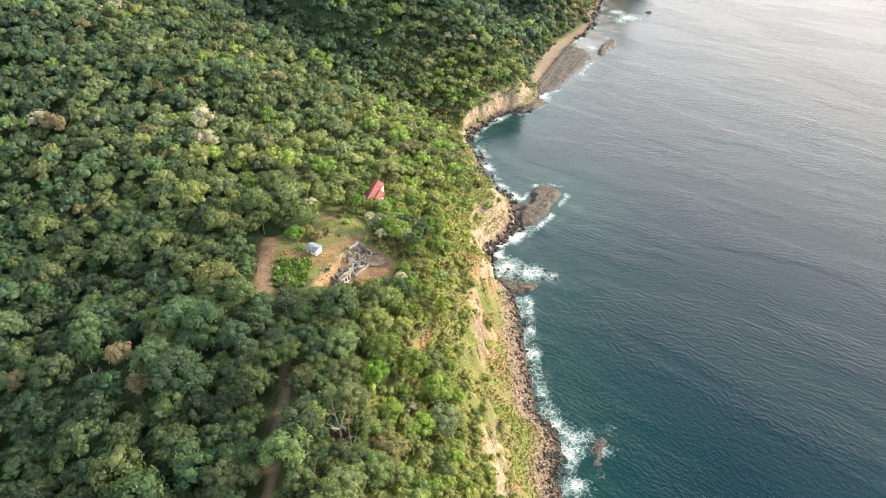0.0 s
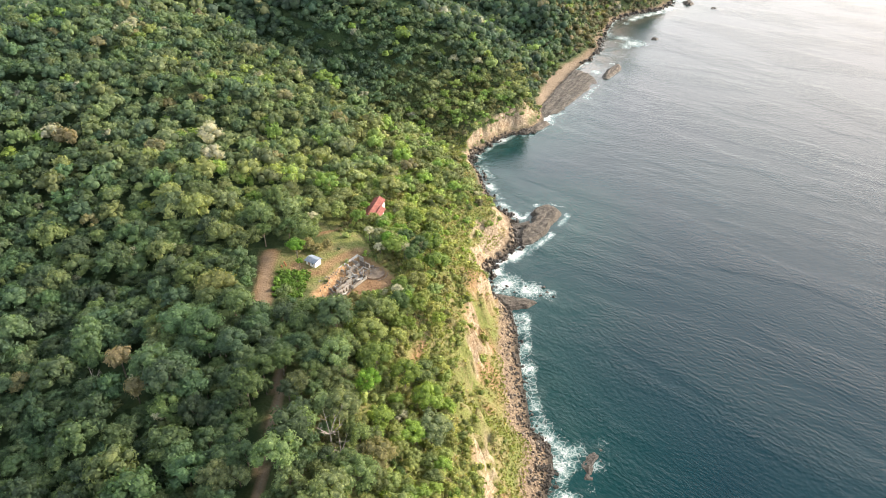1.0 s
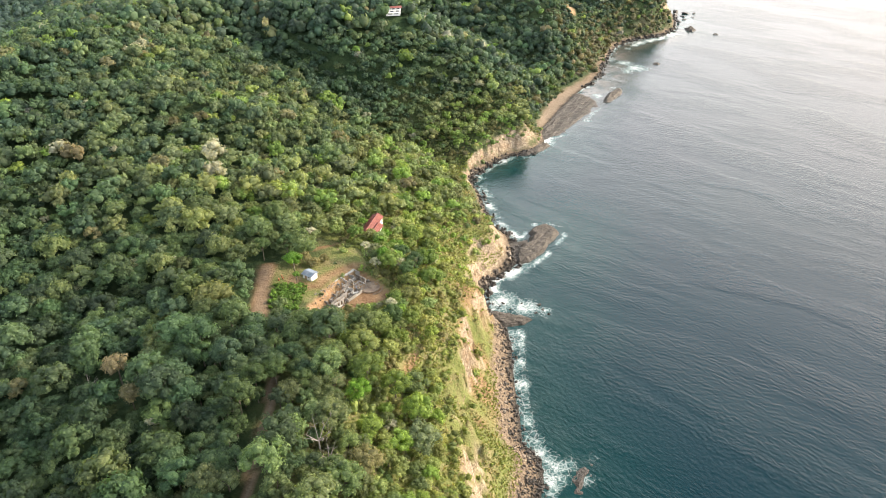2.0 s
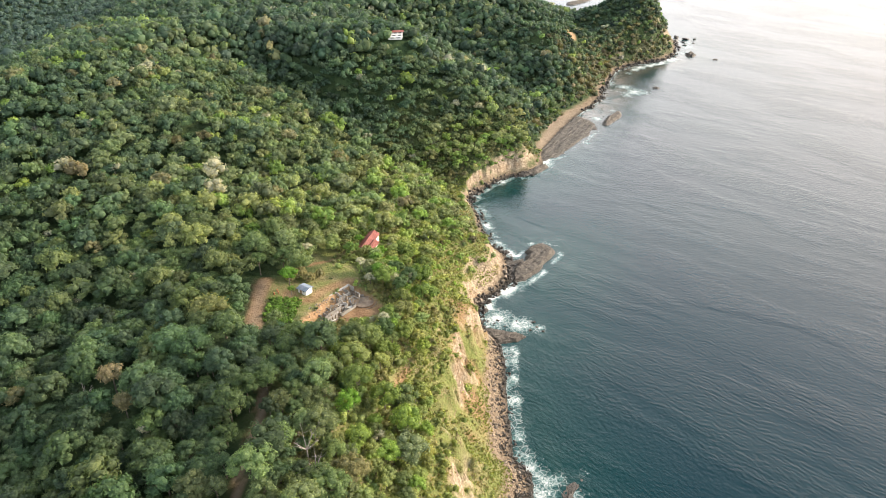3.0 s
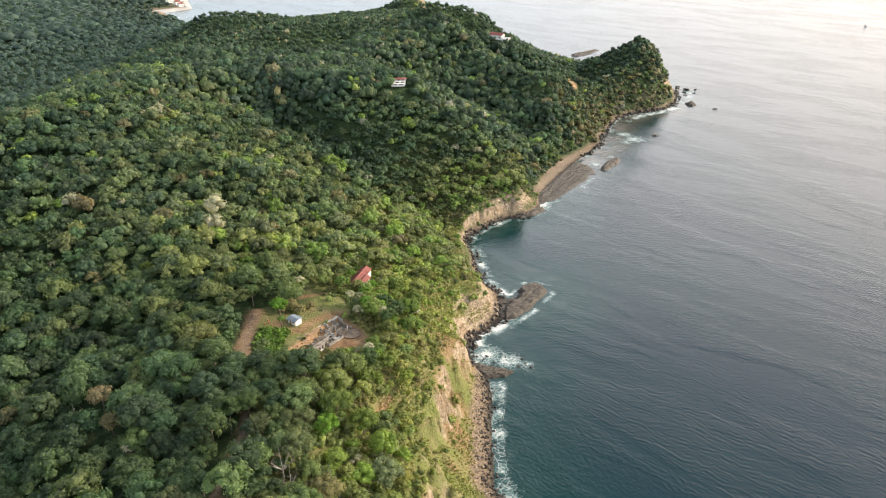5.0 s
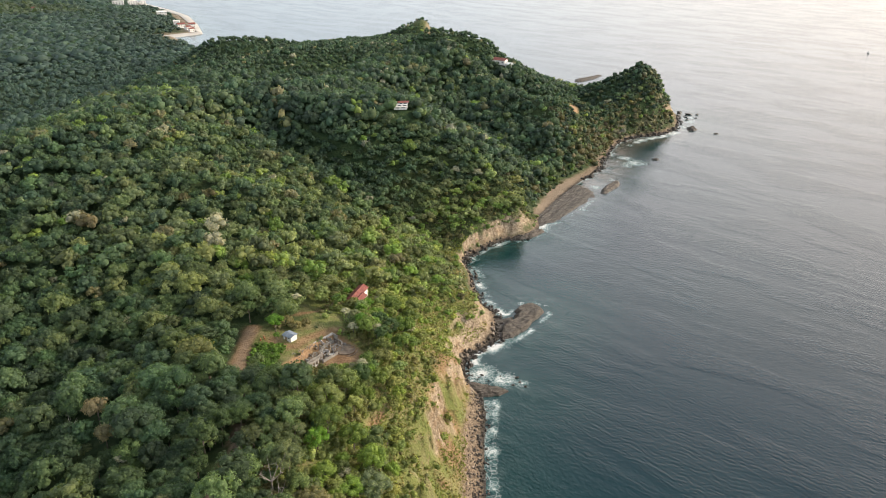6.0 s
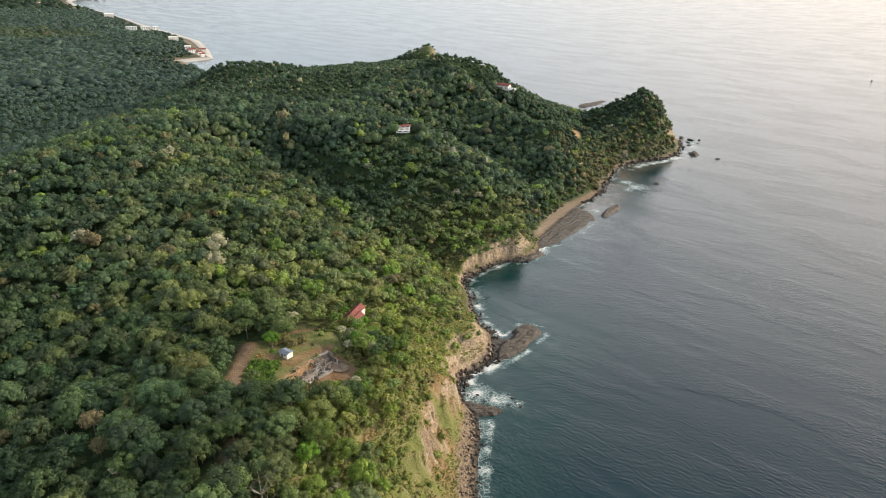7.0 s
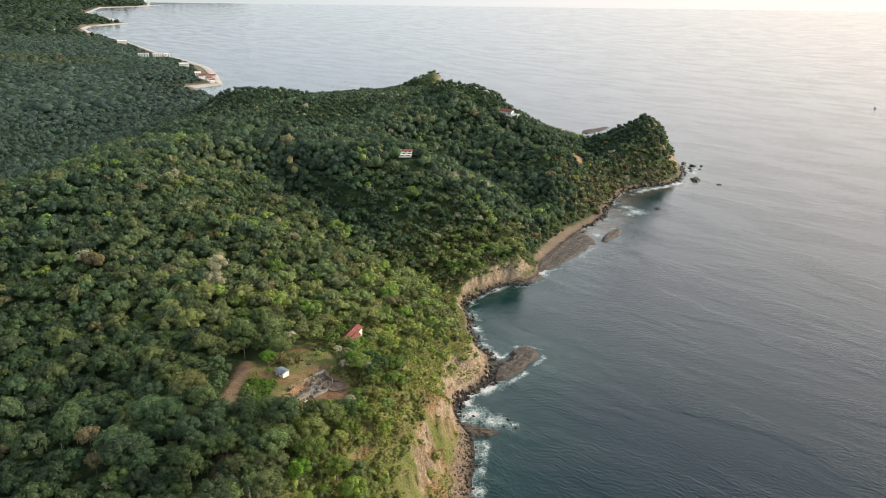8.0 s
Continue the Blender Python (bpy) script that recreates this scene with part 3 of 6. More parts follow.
# breaking edges: reach, strength, line
SURF_LINES = [
    (2.8, 1.0, [(40, 286), (45, 289), (50, 295), (54, 300), (58, 308), (62, 313.5), (64.5, 321)]),
    (2.4, 0.95, [(63, 328), (56, 331), (49, 329)]),
    (2.0, 0.95, [(37, 314.5), (42, 316.5), (44.5, 321)]),
    (4.2, 1.1, [(38, 316), (33, 326), (28, 338), (25, 350)]),
    (3.0, 0.95, [(18, 377), (20, 388), (30, 402), (43, 416)]),
    (2.6, 0.92, [(37, 234), (36.5, 222), (36.5, 208), (36.5, 192)]),
    (3.5, 1.1, [(26, 268), (28, 277), (35, 284)]),
    (4.0, 1.05, [(154, 671), (174, 686), (193, 700), (212, 722)]),
    (4.0, 0.95, [(136, 604), (146, 598), (156, 590), (164, 603)]),
    (3.0, 0.8, [(66, 442), (80, 454), (94, 477), (111, 505)]),
]
SURF_COVE = [
    (155, 600, 13, 0.95), (148, 612, 10, 0.9), (136, 622, 9, 0.8), (128, 548, 8, 0.55), (182, 681, 7, 1.2), (198, 692, 7, 1.2), (174, 674, 6, 1.2), (190, 686, 6, 1.2), (206, 699, 6, 1.2), (166, 664, 5, 1.1), (168, 670, 6, 0.9), (158, 655, 6, 0.8), (213, 706, 7, 0.9), (112, 530, 6, 0.9), (120, 520, 5, 0.8), (98, 478, 4, 0.7), (146, 590, 8, 0.85), (226, 728, 9, 0.9), (236, 752, 10, 0.9), (240, 770, 10, 0.8),
    (-560, 1300, 60, 0.75),
]
wx, wy, wquads = sheet(
    steps(-6500, (-2700, 700), (-700, 130), (-200, 60), (0, 20), (16, 3), (75, 1.3), (140, 2.6), (270, 4), (420, 15), (1200, 100), (6500, 700)),
    steps(-900, (60, 60), (120, 6), (300, 1.5), (440, 2.0), (620, 3.2), (790, 5), (1000, 15), (3000, 150), (8000, 500)),
)
out, shore_at = along(wx, wy, SHORE)
out = np.where(inside(wx, wy, LAND), -out, out)
off_coast = out.copy()
for ring in (ISLET, SLAB):
    far_off = along(wx, wy, ring + ring[:1])[0]
    out = np.minimum(out, np.where(inside(wx, wy, ring), -far_off, far_off))
foam = np.where((shore_at > 4) & (shore_at < 31), np.where(wy < 240, 0.84, 1.04) * np.exp(-(np.clip(off_coast - 2.5, 0, None) / np.where(wy < 240, 4.6, 6.5)) ** 2) * ramp(fractal(wx, wy, 9, 3, 42), -0.8, 0.15), 0.97 * np.exp(-np.clip(out, 0, None) / 4.2)) * ramp(fractal(wx, wy, 26, 2, 41), -0.9, 0.1)
for sx, sy, reach, strength in SURF_INLET + SURF_SOUTH + SURF_BAY + SURF_COVE:
    foam = np.maximum(foam, 0.95 * strength * np.exp(-((wx - sx) ** 2 + (wy - sy) ** 2) / reach ** 2))
for reach, strength, line in SURF_LINES:
    ragged = 0.74 + 0.6 * fractal(wx, wy, 6, 2, 46)
    foam = np.maximum(foam, strength * ragged * np.exp(-(along(wx, wy, line)[0] / reach) ** 2))
foam = np.minimum(np.maximum(foam, 0.35 * ramp(out, 24, 3) * ramp(wy, 240, 215)), 1.0)
heave = 0.18 * fractal(wx, wy, 9, 2, 44) * ramp(out, 60, 0)
sea = new("water", mesh_from("water", np.stack([wx, wy, heave], 1), wquads, WATER, True, dict(shore=out, foam=foam, flats=ramp(out, 34, 4) * ramp(shore_at, 31, 33) * ramp(shore_at, 44, 41))))
tagged(sea, "dark teal ocean with white surf along the rocks", "sea", kind="structure")


# pale sand along the far bay, wrapping round the spit
bs_ = np.arange(58.4, 78.0, 0.05)
shore_pts = np.array(SHORE, float)
bk = bs_.astype(int)
bp = shore_pts[bk] + (shore_pts[bk + 1] - shore_pts[bk]) * (bs_ - bk)[:, None]
way = np.gradient(bp, axis=0)
way = way / np.linalg.norm(way, axis=1, keepdims=True)
kern = np.ones(13) / 13
bn = np.stack([np.convolve(np.pad(v, 6, mode="edge"), kern, "valid") for v in (-way[:, 1], way[:, 0])], 1)
cross = [(-10, -0.5), (0, 0.5), (12, 1.6), (26, 2.6), (40, 3.6), (52, 3.0)]
wide = (0.30 + 0.12 * grain(bs_, bs_ * 0, 1.3, 81))[:, None]
bv = np.concatenate([np.concatenate([bp + bn * off * wide, np.full((len(bp), 1), up)], 1) for off, up in cross])
nb = len(bp)
bq = np.concatenate([np.stack([np.arange(nb - 1) + j * nb, np.arange(1, nb) + j * nb, np.arange(1, nb) + (j + 1) * nb, np.arange(nb - 1) + (j + 1) * nb], 1) for j in range(len(cross) - 1)])
SAND = plain("sand", (0.36, 0.34, 0.31), (0.46, 0.44, 0.40), 0.03, 0.95, bump=0.2, fine=20.0)
tagged(new("beach", mesh_from("beach", bv, bq, SAND, True)), "long pale sand beach along the far bay", "beach", kind="structure")


# ---- trees ----
def unit(v):
    return v / (np.linalg.norm(v, axis=-1, keepdims=True) + 1e-9)


def ball():
    bm = bmesh.new()
    bmesh.ops.create_icosphere(bm, subdivisions=1, radius=1)
    v = np.array([p.co[:] for p in bm.verts])
    f = np.array([[p.index for p in q.verts] for q in bm.faces])
    bm.free()
    return v, f


BALL_V, BALL_F = ball()


def crown_shape(rng, tufts, lobes, size, flat=0.8, cores=0.80, lumps=(0.26, 0.40), ragged=0.35):
    """A crown of radius 1 about its middle: rounded lobes of leaf tufts heaped into a dome. Gives points and triangles."""
    centres, radii = [], []
    for k in range(lobes):
        up = 1.0 - 1.15 * (k + rng.uniform(0.1, 0.9)) / lobes
        a = 2.39996 * k + rng.uniform(-0.5, 0.5)
        r = rng.uniform(*lumps)
        reach = (0.98 - r) * rng.uniform(0.82, 1.12)
        side = math.sqrt(max(0.0, 1 - up * up))
        centres.append((reach * side * math.cos(a), reach * side * math.sin(a), flat * reach * up))
        radii.append(r)
    centres, radii = np.array(centres), np.array(radii)
    verts, tris, base = [], [], 0
    for c, r in zip(centres, radii):
        v = BALL_V * (r * cores * (1 + 0.12 * rng.standard_normal((len(BALL_V), 1)))) * (1, 1, flat) + c
        verts.append(v)
        tris.append(BALL_F + base)
        base += len(v)
    pick = rng.choice(lobes, tufts, p=radii ** 2 / (radii ** 2).sum())
    n = unit(rng.standard_normal((tufts, 3)) + 0.5 * unit(centres[pick] + (0, 0, 0.15)))
    n[:, 2] = np.where(n[:, 2] < -0.3, -n[:, 2], n[:, 2])
    p = centres[pick] + n * radii[pick, None] * (1, 1, flat) * rng.uniform(0.80, 1.12, (tufts, 1))
    facing = unit(n + ragged * rng.standard_normal((tufts, 3)) + (0, 0, 0.15))
    side = unit(np.cross(facing, rng.standard_normal((tufts, 3))))
    other = np.cross(facing, side)
    s = size * rng.uniform(0.6, 1.35, (tufts, 1))
    bend = facing * s * 0.35
    tuft = np.stack([p - side * s - bend, p + side * s * 0.9 - other * s * 0.5 - bend * 0.6, p + other * s * 1.15 + bend * 0.4], 1)
    verts.append(tuft.reshape(-1, 3))
    tris.append(base + np.arange(tufts * 3).reshape(-1, 3))
    return np.concatenate(verts), np.concatenate(tris)


def shapes(count, seed, **kw):
    rng = np.random.default_rng(seed)
    return [crown_shape(rng, **kw) for _ in range(count)]


CROWN_FINE = shapes(10, 1, tufts=820, lobes=15, size=0.056, cores=0.76) + shapes(6, 6, tufts=700, lobes=10, size=0.060, cores=0.76, lumps=(0.30, 0.50))
CROWN_NEAR = shapes(10, 7, tufts=440, lobes=13, size=0.074, cores=0.76) + shapes(6, 9, tufts=420, lobes=9, size=0.076, cores=0.76, lumps=(0.30, 0.52))
CROWN_MID = shapes(12, 2, tufts=112, lobes=6, size=0.122, cores=0.75, lumps=(0.34, 0.52), flat=0.9)
CROWN_FAR = shapes(10, 3, tufts=23, lobes=2, size=0.19, lumps=(0.50, 0.74), flat=0.95)
CLUMP = shapes(8, 4, tufts=8, lobes=1, size=0.36, cores=0.95, lumps=(0.75, 0.95), flat=0.6)
FAR_BUSH = shapes(8, 15, tufts=18, lobes=1, size=0.24, cores=0.8, lumps=(0.65, 0.85))
BUSH = shapes(8, 5, tufts=40, lobes=2, size=0.17, cores=0.8, lumps=(0.5, 0.7))

PALETTE = np.array([
    (0.038, 0.066, 0.038), (0.054, 0.088, 0.044), (0.078, 0.110, 0.048), (0.094, 0.126, 0.056), (0.130, 0.158, 0.062),
    (0.128, 0.176, 0.048), (0.122, 0.122, 0.062), (0.27, 0.28, 0.215),
])


def tints(x, y, rng):
    """Leaf colours: species in drifts, darker past the creek and inland, yellower on the dry seaward slopes, haze blue
    painted in northwards.
    """
    d, s = along(x, y, SHORE)
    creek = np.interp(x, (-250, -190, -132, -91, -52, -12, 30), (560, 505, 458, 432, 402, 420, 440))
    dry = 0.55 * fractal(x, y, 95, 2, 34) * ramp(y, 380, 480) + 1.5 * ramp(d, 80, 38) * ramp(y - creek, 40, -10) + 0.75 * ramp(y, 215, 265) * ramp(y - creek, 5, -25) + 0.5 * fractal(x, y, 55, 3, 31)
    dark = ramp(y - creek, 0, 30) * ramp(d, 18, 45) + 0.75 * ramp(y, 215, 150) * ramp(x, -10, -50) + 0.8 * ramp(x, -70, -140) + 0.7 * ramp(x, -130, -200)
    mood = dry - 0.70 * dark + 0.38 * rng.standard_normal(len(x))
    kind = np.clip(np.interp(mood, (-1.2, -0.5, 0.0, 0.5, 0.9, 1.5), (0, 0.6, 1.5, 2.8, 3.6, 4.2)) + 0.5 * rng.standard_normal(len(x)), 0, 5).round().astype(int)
    odd = rng.random(len(x))
    drift = fractal(x, y, 16, 2, 33)
    lush = (ramp(d, 60, 34) * ramp(y - creek, 10, -15) > rng.random(len(x))) & (drift > -0.15)
    kind = np.where(lush & (rng.random(len(x)) < 0.45), np.where(rng.random(len(x)) < 0.5, 5, 4), kind)
    kind = np.where(odd < 0.014, 6, np.where(odd < 0.024, 7, kind))
    worn = ramp(d, 30, 14) * ramp(s, 33, 36) * ramp(s, 45, 43)
    kind = np.where(rng.random(len(x)) < 0.6 * worn, 6, kind)
    kind = np.where((odd > np.where(y > 260, 0.94, 0.984)) & (mood > -0.5), 5, kind)
    kind = np.where((kind == 5) & (d > 58) & (y < 215), 3, kind)
    tone = PALETTE[kind] * rng.uniform(0.72, 1.42, (len(x), 1)) * rng.uniform(0.93, 1.07, (len(x), 3)) * (1.50, 1.44, 1.46)
    tone = np.where((kind == 5)[:, None], tone * (1.0, 1.12, 1.0), tone)
    # more blue further north: distance haze mixed into the leaf colour
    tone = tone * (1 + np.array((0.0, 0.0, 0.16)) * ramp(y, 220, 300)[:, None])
    tone *= 1 + np.array((0.24, 0.24, 0.12)) * (ramp(d, 62, 34) * ramp(y, 320, 260))[:, None]
    return np.clip(tone, 0, (0.34, 0.34, 0.27))


def scatter(cell, x0, x1, y0, y1, rng, jitter=0.45):
    xs, ys = np.meshgrid(np.arange(x0, x1, cell), np.arange(y0, y1, cell))
    x = xs.ravel() + rng.uniform(-jitter, jitter, xs.size) * cell
    y = ys.ravel() + rng.uniform(-jitter, jitter, xs.size) * cell
    return x, y


# open ground: place, room
CLEAR_NEAR = [(-18.6, 141.6, 5.8), (-90.7, 146.4, 6.4), (-81.9, 134.7, 5.4), (-26, 120, 2.6), (-40, 184, 8.5), (-31, 184, 10), (-22, 188, 9), (-57, 178, 5), (-52, 195, 9), (-28, 253, 6.5), (-24.5, 249, 4.5), (-23, 258, 4), (-26.5, 262.5, 5.5)]
CLEAR_FAR = [(-40, 503, 9), (33, 752, 8), (-38, 497, 7), (100, 656, 10), (105, 646, 7), (-84, 1048, 17), (-74, 1050, 14), (-98, 1050, 14), (-566, 1340, 20), (-548, 1310, 12), (-598, 1366, 12), (-692, 1494, 26), (-1100, 1975, 34), (-1463, 2200, 36), (-965, 1494, 24), (-850, 1650, 36), (-820, 1680, 30)]


def wooded(x, y, d, s, r=0.0):
    """How thickly trees stand: 0 to 1."""
    ok = np.ones(len(x))
    edge = 30 + 10 * fractal(x, y, 14, 3, 51)
    edge = np.where(s > 12.5, 20 + 8 * fractal(x, y, 16, 3, 51), edge)
    edge = np.where(s > 25.5, 9 + 3 * fractal(x, y, 12, 3, 51), edge)
    edge = np.where((s > 30.5) & (s < 36), 13 + 3 * fractal(x, y, 12, 3, 51), edge)
    edge = np.where(s > 36, 6 + 3 * fractal(x, y, 12, 3, 51), edge)
    edge = np.where((s > 43.6) & (s < 47), 13 + 3 * fractal(x, y, 12, 3, 51), edge)
    edge = np.where(s > 58.5, 30, edge)
    ok *= ramp(d, edge, edge + 6)
    for line, wide in ((DRIVE, 4.4), (YARD, 5.4), (TRACK, 2.3), (PATH_UP, 2.2), (SOIL, 3.0)):
        ok *= ramp(along(x, y, line)[0] - 0.45 * r, wide - 1.6, wide - 0.4)
    for ring, wide in ((SITE, 4.0), (LAWN, 2.2)):
        ok *= np.where(inside(x, y, ring), 0, ramp(along(x, y, ring + ring[:1])[0] - 0.5 * r, wide - 1.5, wide - 0.5))
    for hx, hy, room in CLEAR_NEAR + CLEAR_FAR:
        ok *= ramp(np.hypot(x - hx, y - hy) - 0.5 * r, room - 2, room)
    return ok


def forest_band(rng, x0, x1, y0, y1, lo, hi, big, small):
    """Places and radii of big trees and of smaller ones between them, for ground at lo to hi metres from the start of the coast path."""
    bx, by = scatter(big, x0, x1, y0, y1, rng)
    br = rng.uniform(0.46, 0.84, len(bx)) * big
    keep = rng.random(len(bx)) < 0.68
    bx, by, br = bx[keep], by[keep], br[keep]
    fx, fy = scatter(small, x0, x1, y0, y1, rng)
    fr = rng.uniform(0.58, 1.0, len(fx)) * small
    cols = {}
    for k in range(len(bx)):
        cols.setdefault((int(bx[k] // big), int(by[k] // big)), []).append(k)
    free = np.ones(len(fx), bool)
    for k in range(len(fx)):
        cx, cy = int(fx[k] // big), int(fy[k] // big)
        for i in (-1, 0, 1):
            for j in (-1, 0, 1):
                for m in cols.get((cx + i, cy + j), ()):
                    if (fx[k] - bx[m]) ** 2 + (fy[k] - by[m]) ** 2 < (0.72 * br[m]) ** 2:
                        free[k] = False
    x, y, r = np.concatenate([bx, fx[free]]), np.concatenate([by, fy[free]]), np.concatenate([br, fr[free]])
    off = np.hypot(x - 20, y + 15)
    keep = (off >= lo) & (off < hi) & (x > np.minimum(20 - 0.80 * (y + 40), -0.63 * y - 60))
    x, y, r = x[keep], y[keep], r[keep]
    z, d, s = surface(x, y)
    r = r * np.where(s > 58, 0.45 + 0.55 * ramp(d, 40, 160), np.where(s > 36, 0.55 + 0.45 * ramp(d, 50, 130) * ramp(s, 44.5, 42), 0.82 + 0.18 * ramp(d, 30, 75)))
    keep = (d > 4) & (rng.random(len(x)) < wooded(x, y, d, s, r))
    return x[keep], y[keep], z[keep], r[keep]


def tree_arrays(shape, x, y, z, r, tone, rng, tall=1.0, trunk=True):
    """One mesh's arrays for many trees that share a crown shape, each turned and stretched its own way."""
    v, t = shape
    n, m = len(x), len(v)
    a = rng.uniform(0, 2 * math.pi, n)
    c, s_ = np.cos(a)[:, None], np.sin(a)[:, None]
    sx, sy, sz = r * rng.uniform(0.88, 1.15, n), r * rng.uniform(0.88, 1.15, n), r * rng.uniform(0.82, 1.2, n)
    px, py, pz = v[None, :, 0] * sx[:, None], v[None, :, 1] * sy[:, None], v[None, :, 2] * sz[:, None]
    high = z + tall * (1.2 + rng.uniform(0.62, 1.2, n) * r)
    pts = np.stack([x[:, None] + c * px - s_ * py, y[:, None] + s_ * px + c * py, high[:, None] + pz], 2).reshape(-1, 3)
    shift = (np.arange(n) * m)[:, None, None]
    tri = (t[None] + shift).reshape(-1, 3)
    colour = np.repeat(tone, m, 0)
    return pts, tri, colour, high


def grow(name, label, shapes_, x, y, z, r, tone, rng, tall=1.0, category="forest"):
    kind = rng.integers(0, len(shapes_), len(x))
    pts, tri, colour, base = [], [], [], 0
    for k, shape in enumerate(shapes_):
        m = kind == k
        if not m.any():
            continue
        p, t, c, _ = tree_arrays(shape, x[m], y[m], z[m], r[m], tone[m], rng, tall)
        pts.append(p), tri.append(t + base), colour.append(c)
        base += len(p)
    me = mesh_from(name, np.concatenate(pts), np.concatenate(tri), LEAVES, "cores", None, dict(tint=np.concatenate(colour)))
    return tagged(new(name, me), label, category, kind="stuff")


rng = np.random.default_rng(11)
nx, ny, nz, nr = forest_band(rng, -190, 40, 84, 300, 0, 285, 8.4, 4.1)
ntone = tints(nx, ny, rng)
ntone[(ntone[:, 0] > 0.24) & (nr > 3.4)] *= (0.50, 0.62, 0.42)
single = np.zeros(len(nx), bool)
single[np.argsort(np.hypot(nx + 38, (ny - 142) * 0.8))[:270]] = True


def lone_tree(x, y, z, r, tone, shape, rng, label, group="trees of the near wood", tall=1.0, bark=None):
    """One tree: a tapered trunk with limbs, and a crown of leaf tufts."""
    tree = thing("tree", (x, y, z - 0.2), 0, label, "tree", group)
    one = np.array([0.0])
    pts, tri, colour, high = tree_arrays(shape, one, one, one, np.array([r]), tone[None], rng, tall)
    bm = bmesh.new()
    top = float(high[0])
    rod((0, 0, 0), (0, 0, top - 0.15 * r), 0.05 * r + 0.05, 0.03 * r + 0.02, 6, bm)
    for k in range(4):
        a = rng.uniform(0, 6.28)
        rod((0, 0, top * rng.uniform(0.55, 0.8)), (0.5 * r * math.cos(a), 0.5 * r * math.sin(a), top + 0.1 * r), 0.03 * r, 0.012 * r, 5, bm)
    part("trunk", bm, bark or BARK, tree)
    crown = new("crown", mesh_from("crown", pts, tri, LEAVES, "cores", None, dict(tint=colour)))
    crown.parent = tree
    return tree


def tone_words(tone):
    g = tone[1]
    if tone[0] > 0.3:
        return "pale flowering tree among green crowns"
    if tone[0] > tone[1]:
        return "brownish half-bare tree in the dense wood"
    if g > 0.2:
        return "bright lime green tree with a rounded crown"
    if g > 0.11:
        return "yellow-green broadleaf tree in the wood"
    if g > 0.075:
        return "mid green broadleaf tree with a lumpy crown"
    return "dark green broadleaf tree with a dense crown"


for k in np.flatnonzero(single):
    lone_tree(nx[k], ny[k], nz[k], nr[k], ntone[k], CROWN_FINE[k % len(CROWN_FINE)], rng, tone_words(ntone[k]))
m = ~single
grow("near_forest", "dense tropical forest of many green crowns", CROWN_NEAR, nx[m], ny[m], nz[m], nr[m], ntone[m], rng)
x, y, z, r = forest_band(rng, -330, 60, 120, 530, 285, 500, 8.0, 4.3)
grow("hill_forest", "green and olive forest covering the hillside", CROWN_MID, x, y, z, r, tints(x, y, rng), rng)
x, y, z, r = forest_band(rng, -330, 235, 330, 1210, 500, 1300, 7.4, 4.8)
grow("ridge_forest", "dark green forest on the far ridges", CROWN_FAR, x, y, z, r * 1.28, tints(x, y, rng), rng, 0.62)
x, y, z, r = forest_band(rng, -2100, -326, 330, 2700, 480, 2500, 14, 9.2)
# crown colours carry the bluish cast of distance haze
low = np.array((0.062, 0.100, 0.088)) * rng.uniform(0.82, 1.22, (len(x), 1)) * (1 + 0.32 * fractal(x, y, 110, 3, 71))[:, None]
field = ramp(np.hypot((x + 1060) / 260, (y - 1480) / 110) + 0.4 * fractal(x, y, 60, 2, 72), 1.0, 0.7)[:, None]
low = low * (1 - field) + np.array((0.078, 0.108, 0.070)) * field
close = np.hypot(x, y) < 1000
grow("valley_forest", "forest on the inland slopes and valley, dark green tinted blue for haze", CROWN_FAR, x[close], y[close], z[close], r[close] * 1.05, low[close], rng, 0.5)
grow("lowland_forest", "distant lowland forest, its dark green tinted blue for haze", CLUMP, x[~close], y[~close], z[~close], r[~close] * 1.15, low[~close], rng, 0.45)
x, y, z, r = forest_band(rng, -3600, -700, 1900, 5900, 2500, 6500, 46, 27)
low = np.array((0.036, 0.066, 0.040)) * rng.uniform(0.7, 1.3, (len(x), 1))
grow("far_forest", "dark woods along the far bay", CLUMP, x, y, z, r * 0.8, low, rng, 0.3)


# woods on the slopes behind the start of the flight
bx, by = scatter(7.5, -260, 55, -330, 84, rng)
bz, bd, _ = surface(bx, by)
m = (bd > 32) & (rng.random(len(bx)) < 0.9)
bx, by, bz, br, btone = bx[m], by[m], bz[m], rng.uniform(3.2, 5.6, m.sum()), tints(bx[m], by[m], rng)
beside = np.hypot(bx - 10, by + 5) < 62
grow("back_forest", "dense green forest behind the coast", CLUMP, bx[~beside], by[~beside], bz[~beside], br[~beside], btone[~beside], rng)
grow("brow_forest", "lumpy green trees on the slope above the beach", CROWN_NEAR, bx[beside], by[beside], bz[beside], br[beside], btone[beside], rng)

